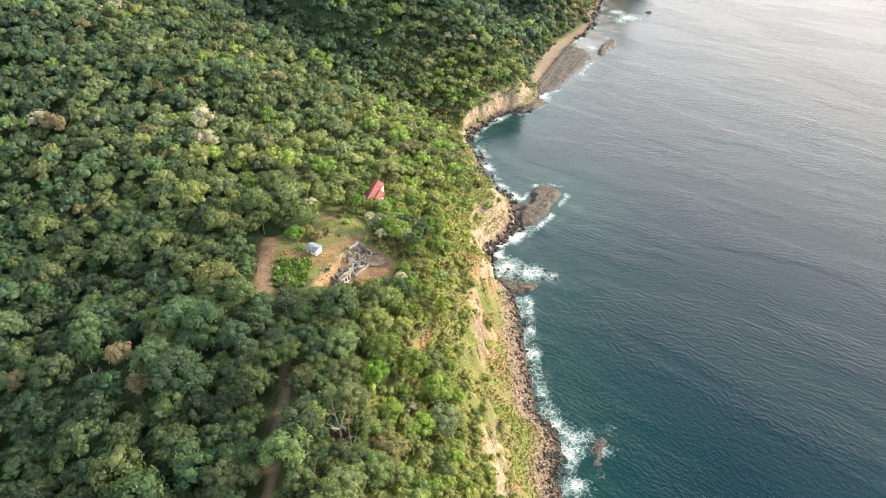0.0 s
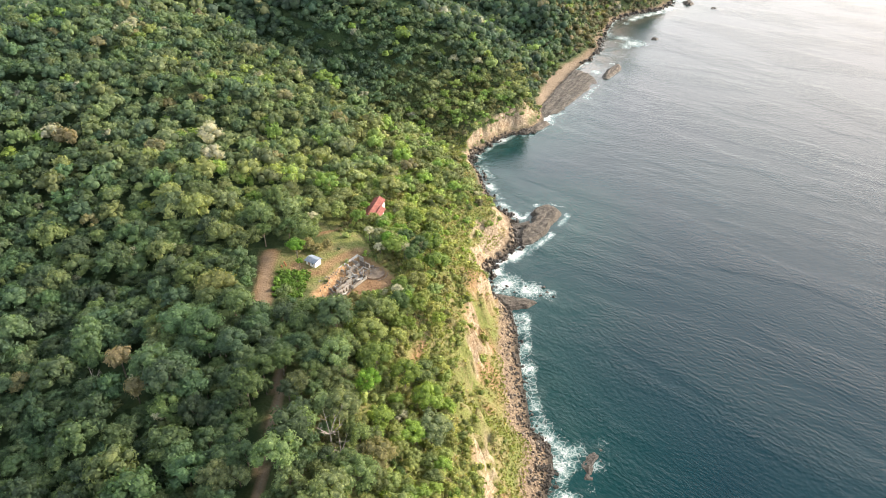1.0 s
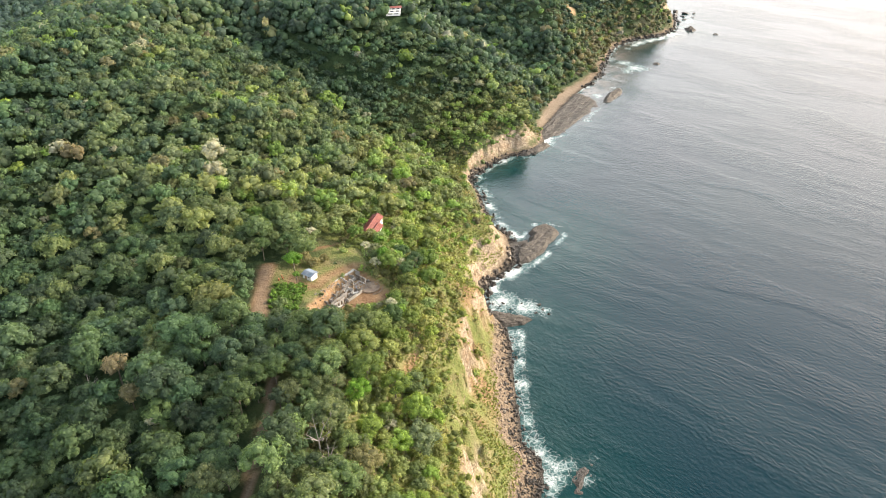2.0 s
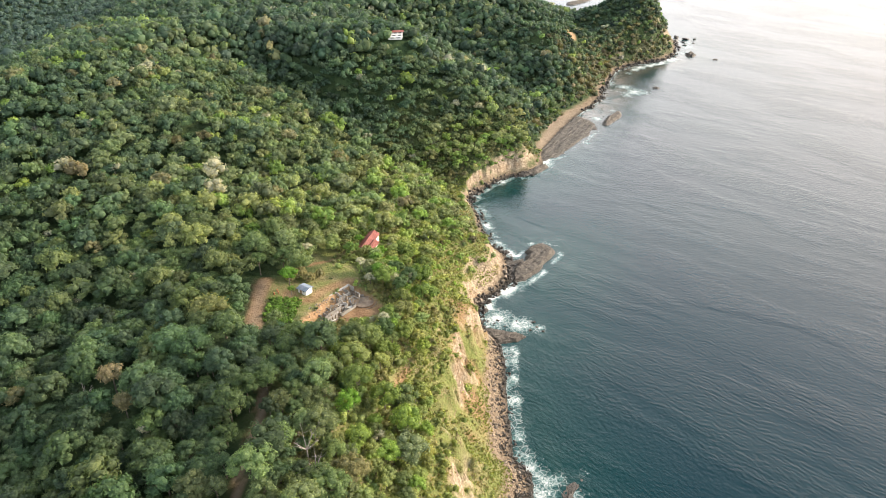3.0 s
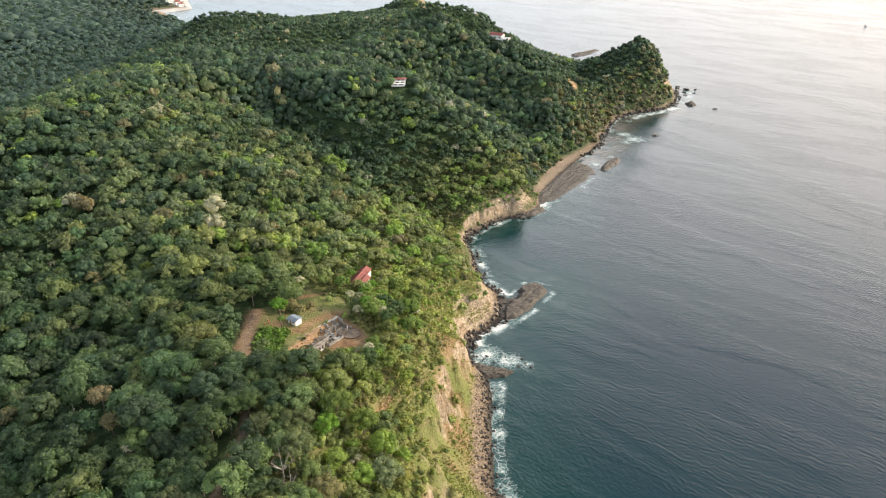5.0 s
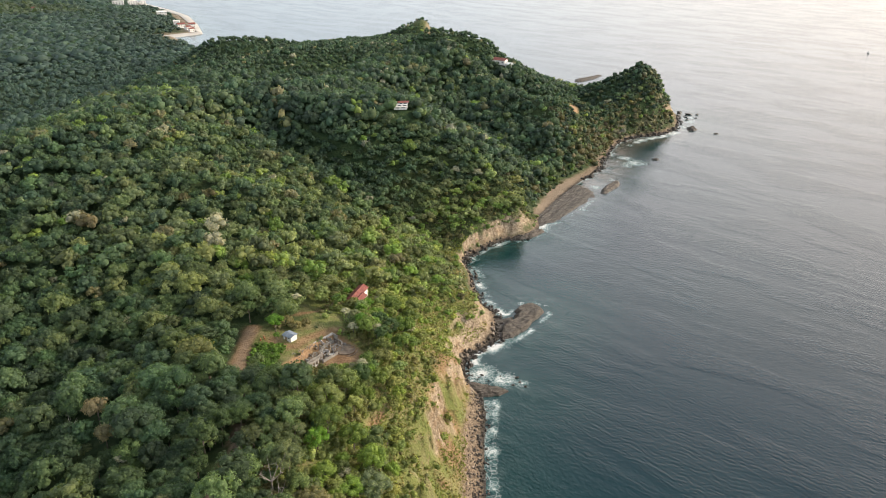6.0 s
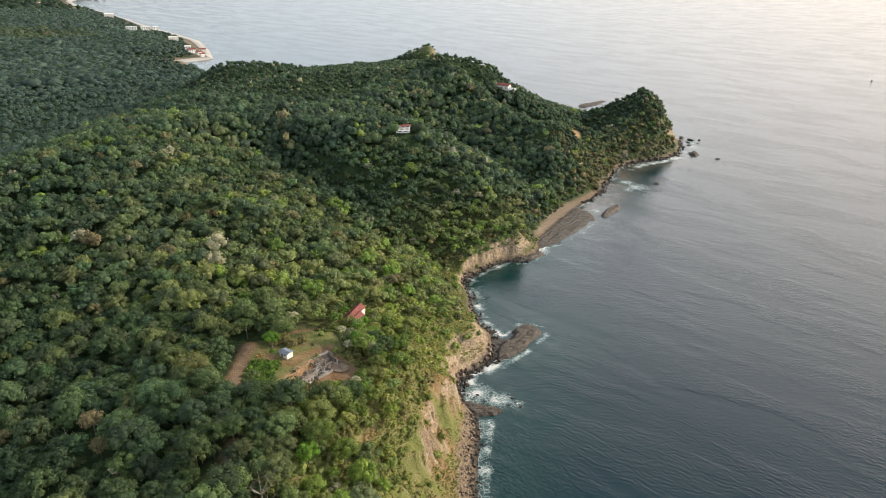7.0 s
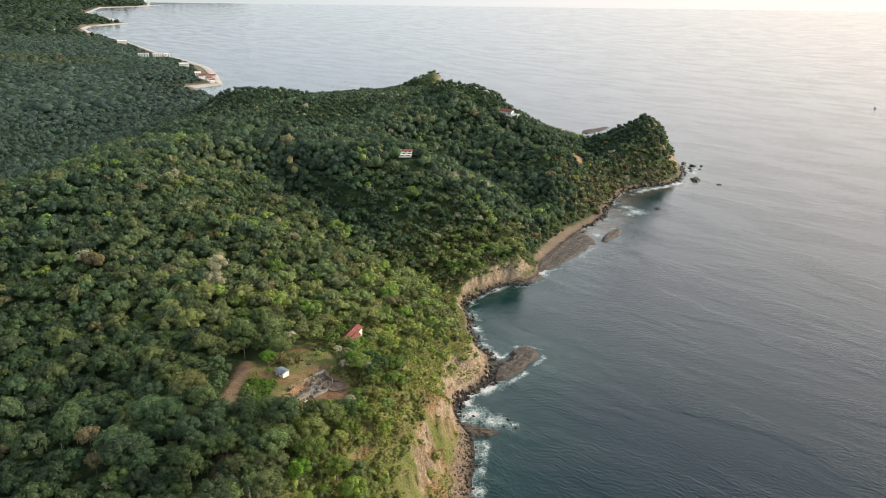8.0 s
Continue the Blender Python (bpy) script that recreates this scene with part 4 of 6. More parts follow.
# shrubs on the open slopes over the cliffs
def shrubs(name, label, cell, x0, x1, y0, y1, lo, hi, size, shapes_, bright=1.2):
    bx, by = scatter(cell, x0, x1, y0, y1, rng)
    bz, bd, bs = surface(bx, by)
    start = np.where(by < 240, 13, np.where(bs < 25.5, 7.0, 1.5))
    thick = ramp(bd, start, start + 5) * ramp(bd, hi, lo) * np.maximum(ramp(fractal(bx, by, 8, 3, 61), -0.75, -0.1), ramp(bd, 24, 28)) * np.where((by < 240) & (bd < 22 + 7 * fractal(bx, by, 11, 3, 63)), 0.32 - 0.2 * ramp(by, 188, 203), 1) * np.where(by < 240, ramp(slope_of(bx, by, bz), 2.2, 1.5), 1)
    thick *= ramp(along(bx, by, YARD)[0], 3.0, 4.5) * ramp(along(bx, by, DRIVE)[0], 3.0, 4.5) * np.where(inside(bx, by, LAWN), 0.06, 1) * ramp(np.hypot(bx + 28, (by - 255) / 1.9), 5.0, 6.5)
    thick *= np.where(inside(bx, by, SITE), 0, 1) * ramp(along(bx, by, SOIL)[0], 1.5, 3.5) * np.where((bs > 31) & (bs < 36), ramp(bd, 8, 12), 1)
    thick *= ramp(np.hypot((bx - 101) / 7.5, (by - 654) / 12), 0.9, 1.2)
    thick *= np.where((bs > 43.6) & (bs < 47), ramp(bz, 10, 24), 1)
    bare = ((bs > 13) & (bs < 20.6)) | ((bs > 25.8) & (bs < 29.6))
    thick *= np.where(bare, ramp(bz, 7, 9.5), 1)
    thick *= 1 - 0.4 * ramp(by, 240, 225) * ramp(bd, 44, 36) - 0.4 * ramp(by, 240, 250) * ramp(by, 320, 300) * ramp(bd, 30, 24)
    m = (bd > 3) & (rng.random(len(bx)) < thick)
    bx, by, bz, bd = bx[m], by[m], bz[m], bd[m]
    tone = tints(bx, by, rng) * (bright, bright, 1.0)
    even = 0.55 * (ramp(by, 262, 240) * ramp(bd, 48, 36))[:, None]
    tone = tone * (1 - even) + np.array((0.165, 0.198, 0.066)) * rng.uniform(0.85, 1.15, (len(bx), 1)) * even
    dry = ramp(fractal(bx, by, 10, 3, 66) + 0.2 * rng.standard_normal(len(bx)), 0.15, 0.45)[:, None] * 0.8
    tone = tone * (1 - dry) + np.array((0.19, 0.168, 0.085)) * rng.uniform(0.7, 1.2, (len(bx), 1)) * dry
    tone = tone * (1 - 0.22 * ramp(by, 420, 520))[:, None]
    grow(name, label, shapes_, bx, by, bz, size * (0.5 + 1.5 * rng.random(len(bx)) ** 2.4), tone, rng, 0.14, "shrubs")


shrubs("slope_shrubs", "yellow-green shrubs on the cliff-top slopes", 1.75, -40, 45, 92, 300, 60, 85, 1.45, BUSH, 1.08)
shrubs("bay_shrubs", "olive shrubs on the slopes round the bay", 2.2, -25, 75, 300, 480, 45, 60, 1.6, BUSH, 0.98)
shrubs("cove_shrubs", "dull green shrubs on the far coast slopes", 2.75, 40, 232, 450, 850, 45, 65, 2.3, FAR_BUSH, 0.85)

TUFT = shapes(6, 8, tufts=9, lobes=1, size=0.46, cores=0.5, lumps=(0.55, 0.7), ragged=0.8)
tx, ty = scatter(0.85, -8, 45, 95, 400, rng)
tz, td, ts = surface(tx, ty)
lushness = fractal(tx, ty, 11, 3, 91)
keep = (td > np.where(ts > 12.5, 4.5, 7.5)) & (td < np.where(ts > 12.5, 15 + 5 * lushness + 12 * ramp(ty, 320, 295), 42)) & (tz > 3.5) & (rng.random(len(tx)) < np.where(ts > 12.5, 0.9, 0.30 + 0.68 * ramp(lushness, -0.3, 0.15))) & (slope_of(tx, ty, tz) < np.where(ty < 240, 1.25 + 0.9 * rng.random(len(tx)), 1.25))
tx, ty, tz, lushness = tx[keep], ty[keep], tz[keep], lushness[keep]
ttone = np.where((lushness + 0.25 * rng.standard_normal(len(tx)) > 0.0)[:, None], (0.225, 0.255, 0.080), (0.30, 0.262, 0.135)) * rng.uniform(0.7, 1.25, (len(tx), 1))
grow("slope_grass", "tufts of green and dry grass along the cliffs", TUFT, tx, ty, tz - 0.1, rng.uniform(0.35, 0.75, len(tx)), ttone, rng, 0.05, "grass")

yx, yy = rng.uniform(-57.5, -46.5, 190), rng.uniform(187, 203, 190)
ytone = np.array((0.13, 0.225, 0.045)) * rng.uniform(0.6, 1.3, (190, 1))
grow("yard_shrubs", "fresh green shrubs beside the dirt drive", BUSH, yx, yy, surface(yx, yy)[0], rng.uniform(0.6, 1.5, 190), ytone, rng, 0.12, "shrubs")


# ---- rocks ----
def make_rock(name, dark, light, wet_to, mixed=0.0):
    p = Paint(name, 0.85, spec=0.3)
    bands = p.noise(0.9, 5, 0.65, (0.5, 0.5, 2.5), distort=0.5)
    tone = p.mix(p.span(bands, 0.35, 0.65), dark, light)
    tone = p.mix(p.span(p.noise(3.0, 5), 0.5, 0.75), tone, tuple(0.45 * c for c in dark))
    tone = p.mix(p.span(p.each(), 0, 1, 0, 0.55), tone, tuple(0.5 * c for c in dark))
    tone = p.mix(p.span(p.island(), 0.2, 1.0, 0.0, mixed), tone, tuple(min(0.5, 1.9 * c) for c in light))
    cracks = p.span(p.cells(0.42, (1.0, 0.55, 1.0), feature="DISTANCE_TO_EDGE"), 0.07, 0.0)
    tone = p.mix(p.maths("MULTIPLY", cracks, p.span(p.noise(0.35, 3), 0.4, 0.6, 0.1, 0.8)), tone, tuple(0.3 * c for c in dark))
    split = p.n.new("ShaderNodeSeparateXYZ")
    p.l.new(p.place, split.inputs[0])
    tide = p.span(p.maths("ADD", split.outputs[2], p.maths("MULTIPLY", p.noise(0.8, 3), 1.2)), wet_to + 0.9, wet_to + 0.1)
    tone = p.mix(tide, tone, (0.040, 0.034, 0.028))
    p.base(tone)
    p.rough(p.mix(tide, (0.85, 0.85, 0.85), (0.4, 0.4, 0.4)))
    p.bump(p.maths("ADD", bands, p.noise(2.6, 6, 0.7)), 1.0, 0.42)
    return p.mat


ROCK = make_rock("shore_rock", (0.062, 0.054, 0.046), (0.165, 0.143, 0.118), 0.7)
SHELF_ROCK = make_rock("shelf_rock", (0.068, 0.061, 0.054), (0.155, 0.139, 0.119), 0.4)
BOULDER = make_rock("boulder", (0.075, 0.062, 0.052), (0.235, 0.19, 0.145), 2.6, 0.5)


def rock_bed(name, label, ring, height, edge, gap, mat, lean=(0, 0), seed=0, strata=0.0, bearing=30.0):
    """A low bed of rock inside an outline, with broken layers, standing out of the sea."""
    px, py = np.array([p[0] for p in ring]), np.array([p[1] for p in ring])
    x, y, q = sheet(np.arange(px.min() - 4, px.max() + 4, gap), np.arange(py.min() - 4, py.max() + 4, gap))
    d = along(x, y, ring + ring[:1])[0]
    d = np.where(inside(x, y, ring), d, -d) + 1.3 * fractal(x, y, 5, 3, seed) + (2.6 * fractal(x, y, 13, 3, seed + 5) if np.ptp(py) > 60 else 0)
    c, s = math.cos(radians(bearing)), math.sin(radians(bearing))
    across, down = x * c - y * s, x * s + y * c
    level = height * (1 + lean[0] * (x - px.mean()) + lean[1] * (y - py.mean())) + 0.5 * fractal(x, y, 9, 3, seed + 1) * min(1.0, height / 2)
    ridges = grain(across, down * 0.12, 1.6, seed + 2) + 0.6 * grain(across, down * 0.2, 0.7, seed + 3)
    z = np.minimum(level, -0.3 + d * height / edge) + ridges * strata * ramp(d, 0, 1.5) + (0.06 if strata > 0.3 else 0.42) * fractal(x, y, 2.6, 4, seed + 4)
    z = np.where(d > -0.2, z, -0.5 + 0.4 * d)
    keep = (d[q] > -3.5).any(1)
    ob = new(name, mesh_from(name, np.stack([x, y, z], 1), q[keep], mat, False))
    return tagged(ob, label, "rock")


rock_bed("rock_islet", "brown layered rock islet ringed with surf", ISLET, 1.9, 2.0, 0.5, ROCK, (0.0, 0.014), 3, 0.26, 30)
rock_bed("rock_ledge", "low wet rock ledge joining the islet to the cliff", [(31.5, 310), (37, 312), (41, 312.5), (45, 315), (46, 303), (42, 291), (37, 289.5), (31.5, 294)], 0.75, 1.3, 0.45, ROCK, (-0.01, 0), 25, 0.12, 60)
rock_bed("rock_slab", "flat brown rock slab beside the inlet", SLAB, 1.5, 1.6, 0.5, ROCK, (-0.01, 0), 5, 0.14, 75)
rock_bed("rock_shelf", "wide grey layered rock shelf below the beach", SHELF, 0.85, 3.0, 0.65, SHELF_ROCK, (-0.008, 0), 7, 0.5, 33)
rock_bed("rock_spit", "pale layered rock spit behind the headland", [(128, 945), (140, 948), (156, 966), (172, 992), (166, 998), (148, 980), (130, 962)], 1.7, 3.0, 1.6, ROCK, (0, 0), 9, 0.4, 40)
rock_bed("reef_rock", "tan half-drowned reef in the surf", [(49, 149), (53, 150), (56, 157), (60, 163), (58, 166), (53, 162), (49, 156)], 0.50, 2.0, 0.4, ROCK, (0, 0), 11, 0.16, 40)
rock_bed("sea_stack", "dark rough rock standing off the headland", [(226, 716), (232, 713), (237, 718), (238, 726), (233, 730), (227, 726)], 2.2, 3.0, 0.8, ROCK, (0, 0), 13, 0.5, 30)
rock_bed("long_rock", "dark long rock lying off the shelf", [(114, 515), (119, 515), (126, 524), (133, 537), (134, 546), (129, 545), (121, 535), (115, 523)], 2.0, 2.5, 0.7, ROCK, (0, 0), 15, 0.5, 30)
rock_bed("corner_rock", "dark rock ledge at the corner of the cove", [(44, 419), (52, 418), (60, 424), (67, 433), (66, 438), (58, 436), (50, 428)], 1.9, 2.4, 0.6, ROCK, (0, 0), 23, 0.35, 50)
rock_bed("surf_rock", "small dark rock awash off the cove", [(171, 608), (176, 607), (179, 611), (176, 615), (172, 614)], 1.2, 1.8, 0.5, ROCK, (0, 0), 19, 0.3, 30)
rock_bed("lone_rock", "small dark rock awash far offshore", [(249, 704), (254, 703), (257, 707), (254, 711), (250, 709)], 0.8, 1.6, 0.6, ROCK, (0, 0), 21, 0.3, 30)


def boulder_mesh(seed):
    r = np.random.default_rng(seed)
    bm = bmesh.new()
    bmesh.ops.create_icosphere(bm, subdivisions=2, radius=1)
    cuts = [unit(r.standard_normal(3)) for _ in range(7)]
    for v in bm.verts:
        p = np.array(v.co[:])
        for c in cuts:
            over = p @ c - 0.66
            if over > 0:
                p = p - c * over * 0.9
        v.co = Vector(p * (1 + 0.05 * r.standard_normal()))
    bmesh.ops.scale(bm, vec=(1.0, r.uniform(0.65, 0.9), r.uniform(0.5, 0.75)), verts=bm.verts)
    me = bpy.data.meshes.new("boulder")
    bm.to_mesh(me)
    bm.free()
    me.materials.append(BOULDER)
    return me


BOULDERS = [boulder_mesh(k) for k in range(9)]


for k, (px, py, size, words) in enumerate((
    (225, 766, 5.5, "dark jagged rock at the foot of the headland"), (229, 776, 6.0, "dark jagged rock at the foot of the headland"), (233, 790, 5.0, "tall dark rock pinnacle at the headland"),
    (236, 772, 4.2, "dark jagged rock at the foot of the headland"), (243, 784, 5.6, "flat dark rock awash off the headland"), (252, 786, 3.4, "small dark rock awash off the headland"),
    (228, 752, 4.6, "dark jagged rock at the foot of the headland"), (222, 744, 3.8, "dark jagged rock at the foot of the headland"), (234, 758, 3.0, "small dark rock awash off the headland"),
    (246, 768, 2.6, "small dark rock awash off the headland"), (217, 732, 3.2, "dark jagged rock at the foot of the headland"), (211, 722, 2.6, "dark jagged rock at the foot of the headland"),
)):
    ob = new("headland_rock", BOULDERS[(k * 4) % 9])
    ob.matrix_world = pose(px, py, 0.1, 12 * (k % 3) - 10, 9 * (k % 4) - 12, 47 * k) @ Matrix.Diagonal((size, size * 0.8, size * (0.95 if "tall" in words else 0.42), 1))
    tagged(ob, words, "rock", "rocks off the headland")


def shore_spots(n, s0, s1, lo, hi, rng):
    """Places strewn along a stretch of the shore, at lo to hi metres inland."""
    s = rng.uniform(s0, s1, n)
    k = s.astype(int)
    a, b = np.array(COAST, float)[k], np.array(COAST, float)[np.minimum(k + 1, len(COAST) - 1)]
    way = unit(b - a)
    off = rng.uniform(lo, hi, n)[:, None] * np.stack([-way[:, 1], way[:, 0]], 1)
    p = a + (b - a) * (s - k)[:, None] + off
    return p[:, 0], p[:, 1]


rx, ry = shore_spots(300, 4.0, 13.2, -2.2, 6.0, rng)
rz, rd, _ = surface(rx, ry)
rr = 0.30 + 0.8 * rng.random(len(rx)) ** 2.4 + np.where(rd < 3, 0.12, 0)
for k in range(len(rx)):
    ob = new("boulder", BOULDERS[k % 9])
    ob.matrix_world = pose(rx[k], ry[k], max(rz[k], -0.25) + 0.25 * rr[k], rng.uniform(-20, 20), rng.uniform(-20, 20), rng.uniform(0, 360)) @ Matrix.Scale(rr[k], 4)
    wet = rd[k] < 2.5
    tagged(ob, "dark wet boulder on the surf line" if wet else "grey-brown boulder on the stony beach", "boulder", "boulders on the shore")


def strew(name, label, x, y, r, sink=0.2, mat=None, lift=0.0):
    """Many stones in one mesh."""
    z = np.maximum(surface(x, y)[0], -0.3)
    pts, tri, base = [], [], 0
    for k in range(len(x)):
        v = BALL_V * (1 + 0.28 * rng.standard_normal((len(BALL_V), 1))) * rng.uniform(0.6, 1.1, 3) * r[k]
        pts.append(v + (x[k], y[k], z[k] + lift + sink * r[k]))
        tri.append(BALL_F + base)
        base += len(v)
    ob = new(name, mesh_from(name, np.concatenate(pts), np.concatenate(tri), mat or BOULDER))
    return tagged(ob, label, "stones", kind="stuff")


x1, y1 = shore_spots(1500, 3.2, 13.3, -1.0, 7.5, rng)
strew("beach_stones", "loose brown stones strewn along the beach", x1, y1, 0.16 + 0.5 * rng.random(len(x1)) ** 2.5)
x1, y1 = shore_spots(900, 13.6, 28.5, -2.8, 2.6, rng)
strew("cliff_stones", "brown boulders along the foot of the cliffs", x1, y1, 0.3 + 1.3 * rng.random(len(x1)) ** 3)
x1, y1 = shore_spots(420, 34.5, 45, -2.5, 2.5, rng)
strew("cove_stones", "dark stones along the far cove", x1, y1, 0.5 + 1.6 * rng.random(len(x1)) ** 3)
x1, y1 = rng.uniform(33, 43, 60), rng.uniform(288, 304, 60)
strew("islet_stones", "brown boulders between the cliff and the islet", x1, y1, 0.4 + 1.2 * rng.random(60) ** 2, 0.3)
x1, y1 = rng.uniform(23, 50, 34), rng.uniform(249, 257, 34)
strew("inlet_rocks", "dark wet rocks awash in the inlet", x1, y1, 0.3 + 0.9 * rng.random(34) ** 2, 0.1)

# ---- trees that stand out ----
spots = [
    (-18.6, 141.6, 4.2, (0.15, 0.28, 0.04), "bright lime green tree with a rounded crown"),
    (-90.7, 146.4, 4.6, (0.24, 0.20, 0.125), "brownish half-bare tree with a broad crown"),
    (-81.9, 134.7, 3.7, (0.21, 0.185, 0.105), "brownish half-bare tree with a broad crown"),
    (-52.0, 209.2, 3.9, (0.12, 0.24, 0.035), "bright green tree beside the dirt drive"),
    (-50.2, 204.2, 1.7, (0.11, 0.20, 0.035), "small green tree beside the shed"),
    (-22, 247, 3.0, (0.14, 0.26, 0.035), "bright green tree beside the red house"),
    (-32.5, 254, 2.2, (0.12, 0.23, 0.035), "bright green tree beside the red house"),
    (-20, 222, 3.2, (0.12, 0.24, 0.035), "bright green tree over the building plot"),
    (-24, 226, 3.4, (0.22, 0.24, 0.15), "pale grey-leaved tree over the building plot"),
    (-58, 224, 4.0, (0.075, 0.125, 0.05), "tall dark green tree behind the dirt drive"),
    (-66, 219, 4.0, (0.085, 0.135, 0.05), "tall dark green tree behind the dirt drive"),
    (-54, 230, 3.6, (0.11, 0.16, 0.06), "mid green tree behind the clearing"),
    (-17, 238, 3.4, (0.15, 0.25, 0.05), "bright green tree on the slope below the red house"),
    (-12, 246, 3.0, (0.17, 0.24, 0.06), "bright green tree on the slope below the red house"),
]
more_spots = [
    (-14, 228, 4.2, (0.07, 0.12, 0.05), "tall dark green tree above the cliff"),
    (-8, 221, 4.4, (0.065, 0.11, 0.045), "tall dark green tree above the cliff"),
    (-10, 213, 4.0, (0.08, 0.13, 0.05), "tall dark green tree above the cliff"),
    (-4, 229, 3.8, (0.09, 0.14, 0.05), "tall dark green tree above the cliff"),
    (-19, 231, 3.6, (0.16, 0.24, 0.06), "bright green tree over the building plot"),
    (-23, 236, 3.2, (0.15, 0.26, 0.05), "bright green tree over the building plot"),
    (-6, 240, 3.2, (0.19, 0.22, 0.08), "yellow-green tree on the slope above the cliff"),
    (2, 222, 2.8, (0.17, 0.23, 0.07), "yellow-green tree on the slope above the cliff"),
    (-13, 184, 4.0, (0.08, 0.13, 0.05), "tall dark green tree below the building plot"),
    (-24, 174, 4.4, (0.075, 0.12, 0.05), "tall dark green tree below the building plot"),
    (-34, 171, 4.0, (0.11, 0.16, 0.06), "mid green tree below the building plot"),
    (-4, 128, 3.0, (0.16, 0.27, 0.035), "bright yellow-green tree on the slope"),
    (-50, 132, 5.0, (0.085, 0.125, 0.055), "broad mid green tree beside the dirt track"),
    (-48, 141, 4.2, (0.07, 0.11, 0.045), "dark green tree beside the dirt track"),
    (-43, 144, 3.8, (0.085, 0.13, 0.05), "mid green tree at the end of the dirt track"),
    (-49, 124, 4.0, (0.07, 0.11, 0.045), "dark green tree beside the dirt track"),
    (-26, 111, 2.0, (0.15, 0.30, 0.04), "bright lime green young tree"),
]
pale = [(-164, 280), (-151, 285), (-156, 232), (-51, 234.5), (-109, 204), (-96.6, 207.4), (-125.5, 191.6), (-53, 229), (-73, 127), (-84, 141), (-12, 233), (-2, 236), (-7, 226), (-14, 192), (-27.5, 226), (-13.5, 218), (-22.5, 217), (-17, 227)]
for sx, sy, sr, tone, words in spots + more_spots:
    lone_tree(sx, sy, float(surface(np.array([sx]), np.array([sy]))[0][0]), sr, np.array(tone), CROWN_FINE[int(abs(sx * 7)) % 16], rng, words, "trees that stand out", 1.3)
for sx, sy, sr in ((-46.5, 217, 3.2), (-50.5, 218.5, 3.4), (-43, 220.5, 2.6), (-53.5, 215.5, 2.4)):
    lone_tree(sx, sy, float(surface(np.array([sx]), np.array([sy]))[0][0]), sr, np.array((0.25, 0.225, 0.115)) * rng.uniform(0.85, 1.1), CROWN_FINE[int(abs(sx * 7)) % 16], rng, "low dry tan bush at the edge of the clearing", "dry bushes", 0.35)
for sx, sy in pale:
    lone_tree(sx, sy, float(surface(np.array([sx]), np.array([sy]))[0][0]), 2.4, np.array((0.46, 0.45, 0.37)), CROWN_FINE[int(abs(sx * 3)) % 16], rng, "pale flowering tree among green crowns", "pale flowering trees", 1.55)


def bare_tree(x, y, size, words):
    """A leafless tree: a trunk that forks again and again."""
    z = float(surface(np.array([x]), np.array([y]))[0][0])
    tree = thing("bare_tree", (x, y, z - 0.2), 0, words, "tree")
    bm = bmesh.new()
    rod((0, 0, 0), (0, 0, size * 0.55), 0.28, 0.2, 7, bm)
    part("trunk", bm, DEADWOOD, tree)
    for k in range(6):
        bm = bmesh.new()
        a = k * 1.05 + rng.uniform(-0.3, 0.3)
        tip = Vector((0.4 * size * math.cos(a), 0.4 * size * math.sin(a), size * rng.uniform(0.85, 1.05)))
        fork = Vector((0, 0, size * 0.5))
        rod(fork, tip, 0.15, 0.08, 5, bm)
        for j in range(3):
            end = tip + Vector(rng.uniform(-0.22, 0.22, 3) * size) + Vector((0, 0, 0.1 * size))
            rod(tip - (tip - fork) * 0.12 * j, end, 0.07, 0.03, 4, bm)
            for i in range(2):
                rod(end, end + Vector(rng.uniform(-0.1, 0.1, 3) * size) + Vector((0, 0, 0.05 * size)), 0.03, 0.012, 4, bm)
        part("limb", bm, DEADWOOD, tree)
    return tree


bare_tree(-26, 120.2, 7.5, "bare grey dead tree with forking limbs")
bare_tree(-22.5, 115, 5.5, "small bare grey tree in the wood")
bare_tree(-98, 141, 5.5, "bare grey tree between green crowns")

# ---- buildings ----
ROOF_RED = plain("red_roof", (0.185, 0.056, 0.044), (0.265, 0.088, 0.066), 0.5, 0.6, bump=0.2)
ROOF_TIN = plain("tin_roof", (0.13, 0.17, 0.22), (0.21, 0.25, 0.31), 0.6, 0.45, 0.3, bump=0.2)
WHITE = plain("white_wall", (0.66, 0.64, 0.60), (0.80, 0.78, 0.74), 0.4, 0.8, bump=0.1)
CONCRETE = plain("concrete", (0.25, 0.235, 0.21), (0.43, 0.40, 0.36), 0.5, 0.9, bump=0.4, each=0.5)
PLANK = plain("plank", (0.24, 0.16, 0.09), (0.38, 0.27, 0.16), 1.2, 0.85, each=0.7)
GLASS = plain("dark_glass", (0.03, 0.04, 0.05), (0.06, 0.07, 0.08), 0.5, 0.12, bump=0.0)
STEEL = plain("steel", (0.12, 0.12, 0.13), (0.22, 0.22, 0.23), 0.8, 0.5, 0.6)
SACK = plain("sack", (0.55, 0.53, 0.48), (0.72, 0.70, 0.66), 1.5, 0.9)


MUD = plain("mud", (0.15, 0.11, 0.08), (0.27, 0.21, 0.155), 0.5, 0.95, bump=0.5, depth=0.05)


DARK_MUD = plain("dark_mud", (0.075, 0.058, 0.045), (0.19, 0.148, 0.11), 0.7, 0.95, bump=0.5, depth=0.05)
PALE_CONCRETE = plain("pale_concrete", (0.42, 0.40, 0.37), (0.58, 0.555, 0.52), 0.6, 0.9, bump=0.4, each=0.3)


def level(x, y):
    return float(surface(np.array([float(x)]), np.array([float(y)]))[0][0])


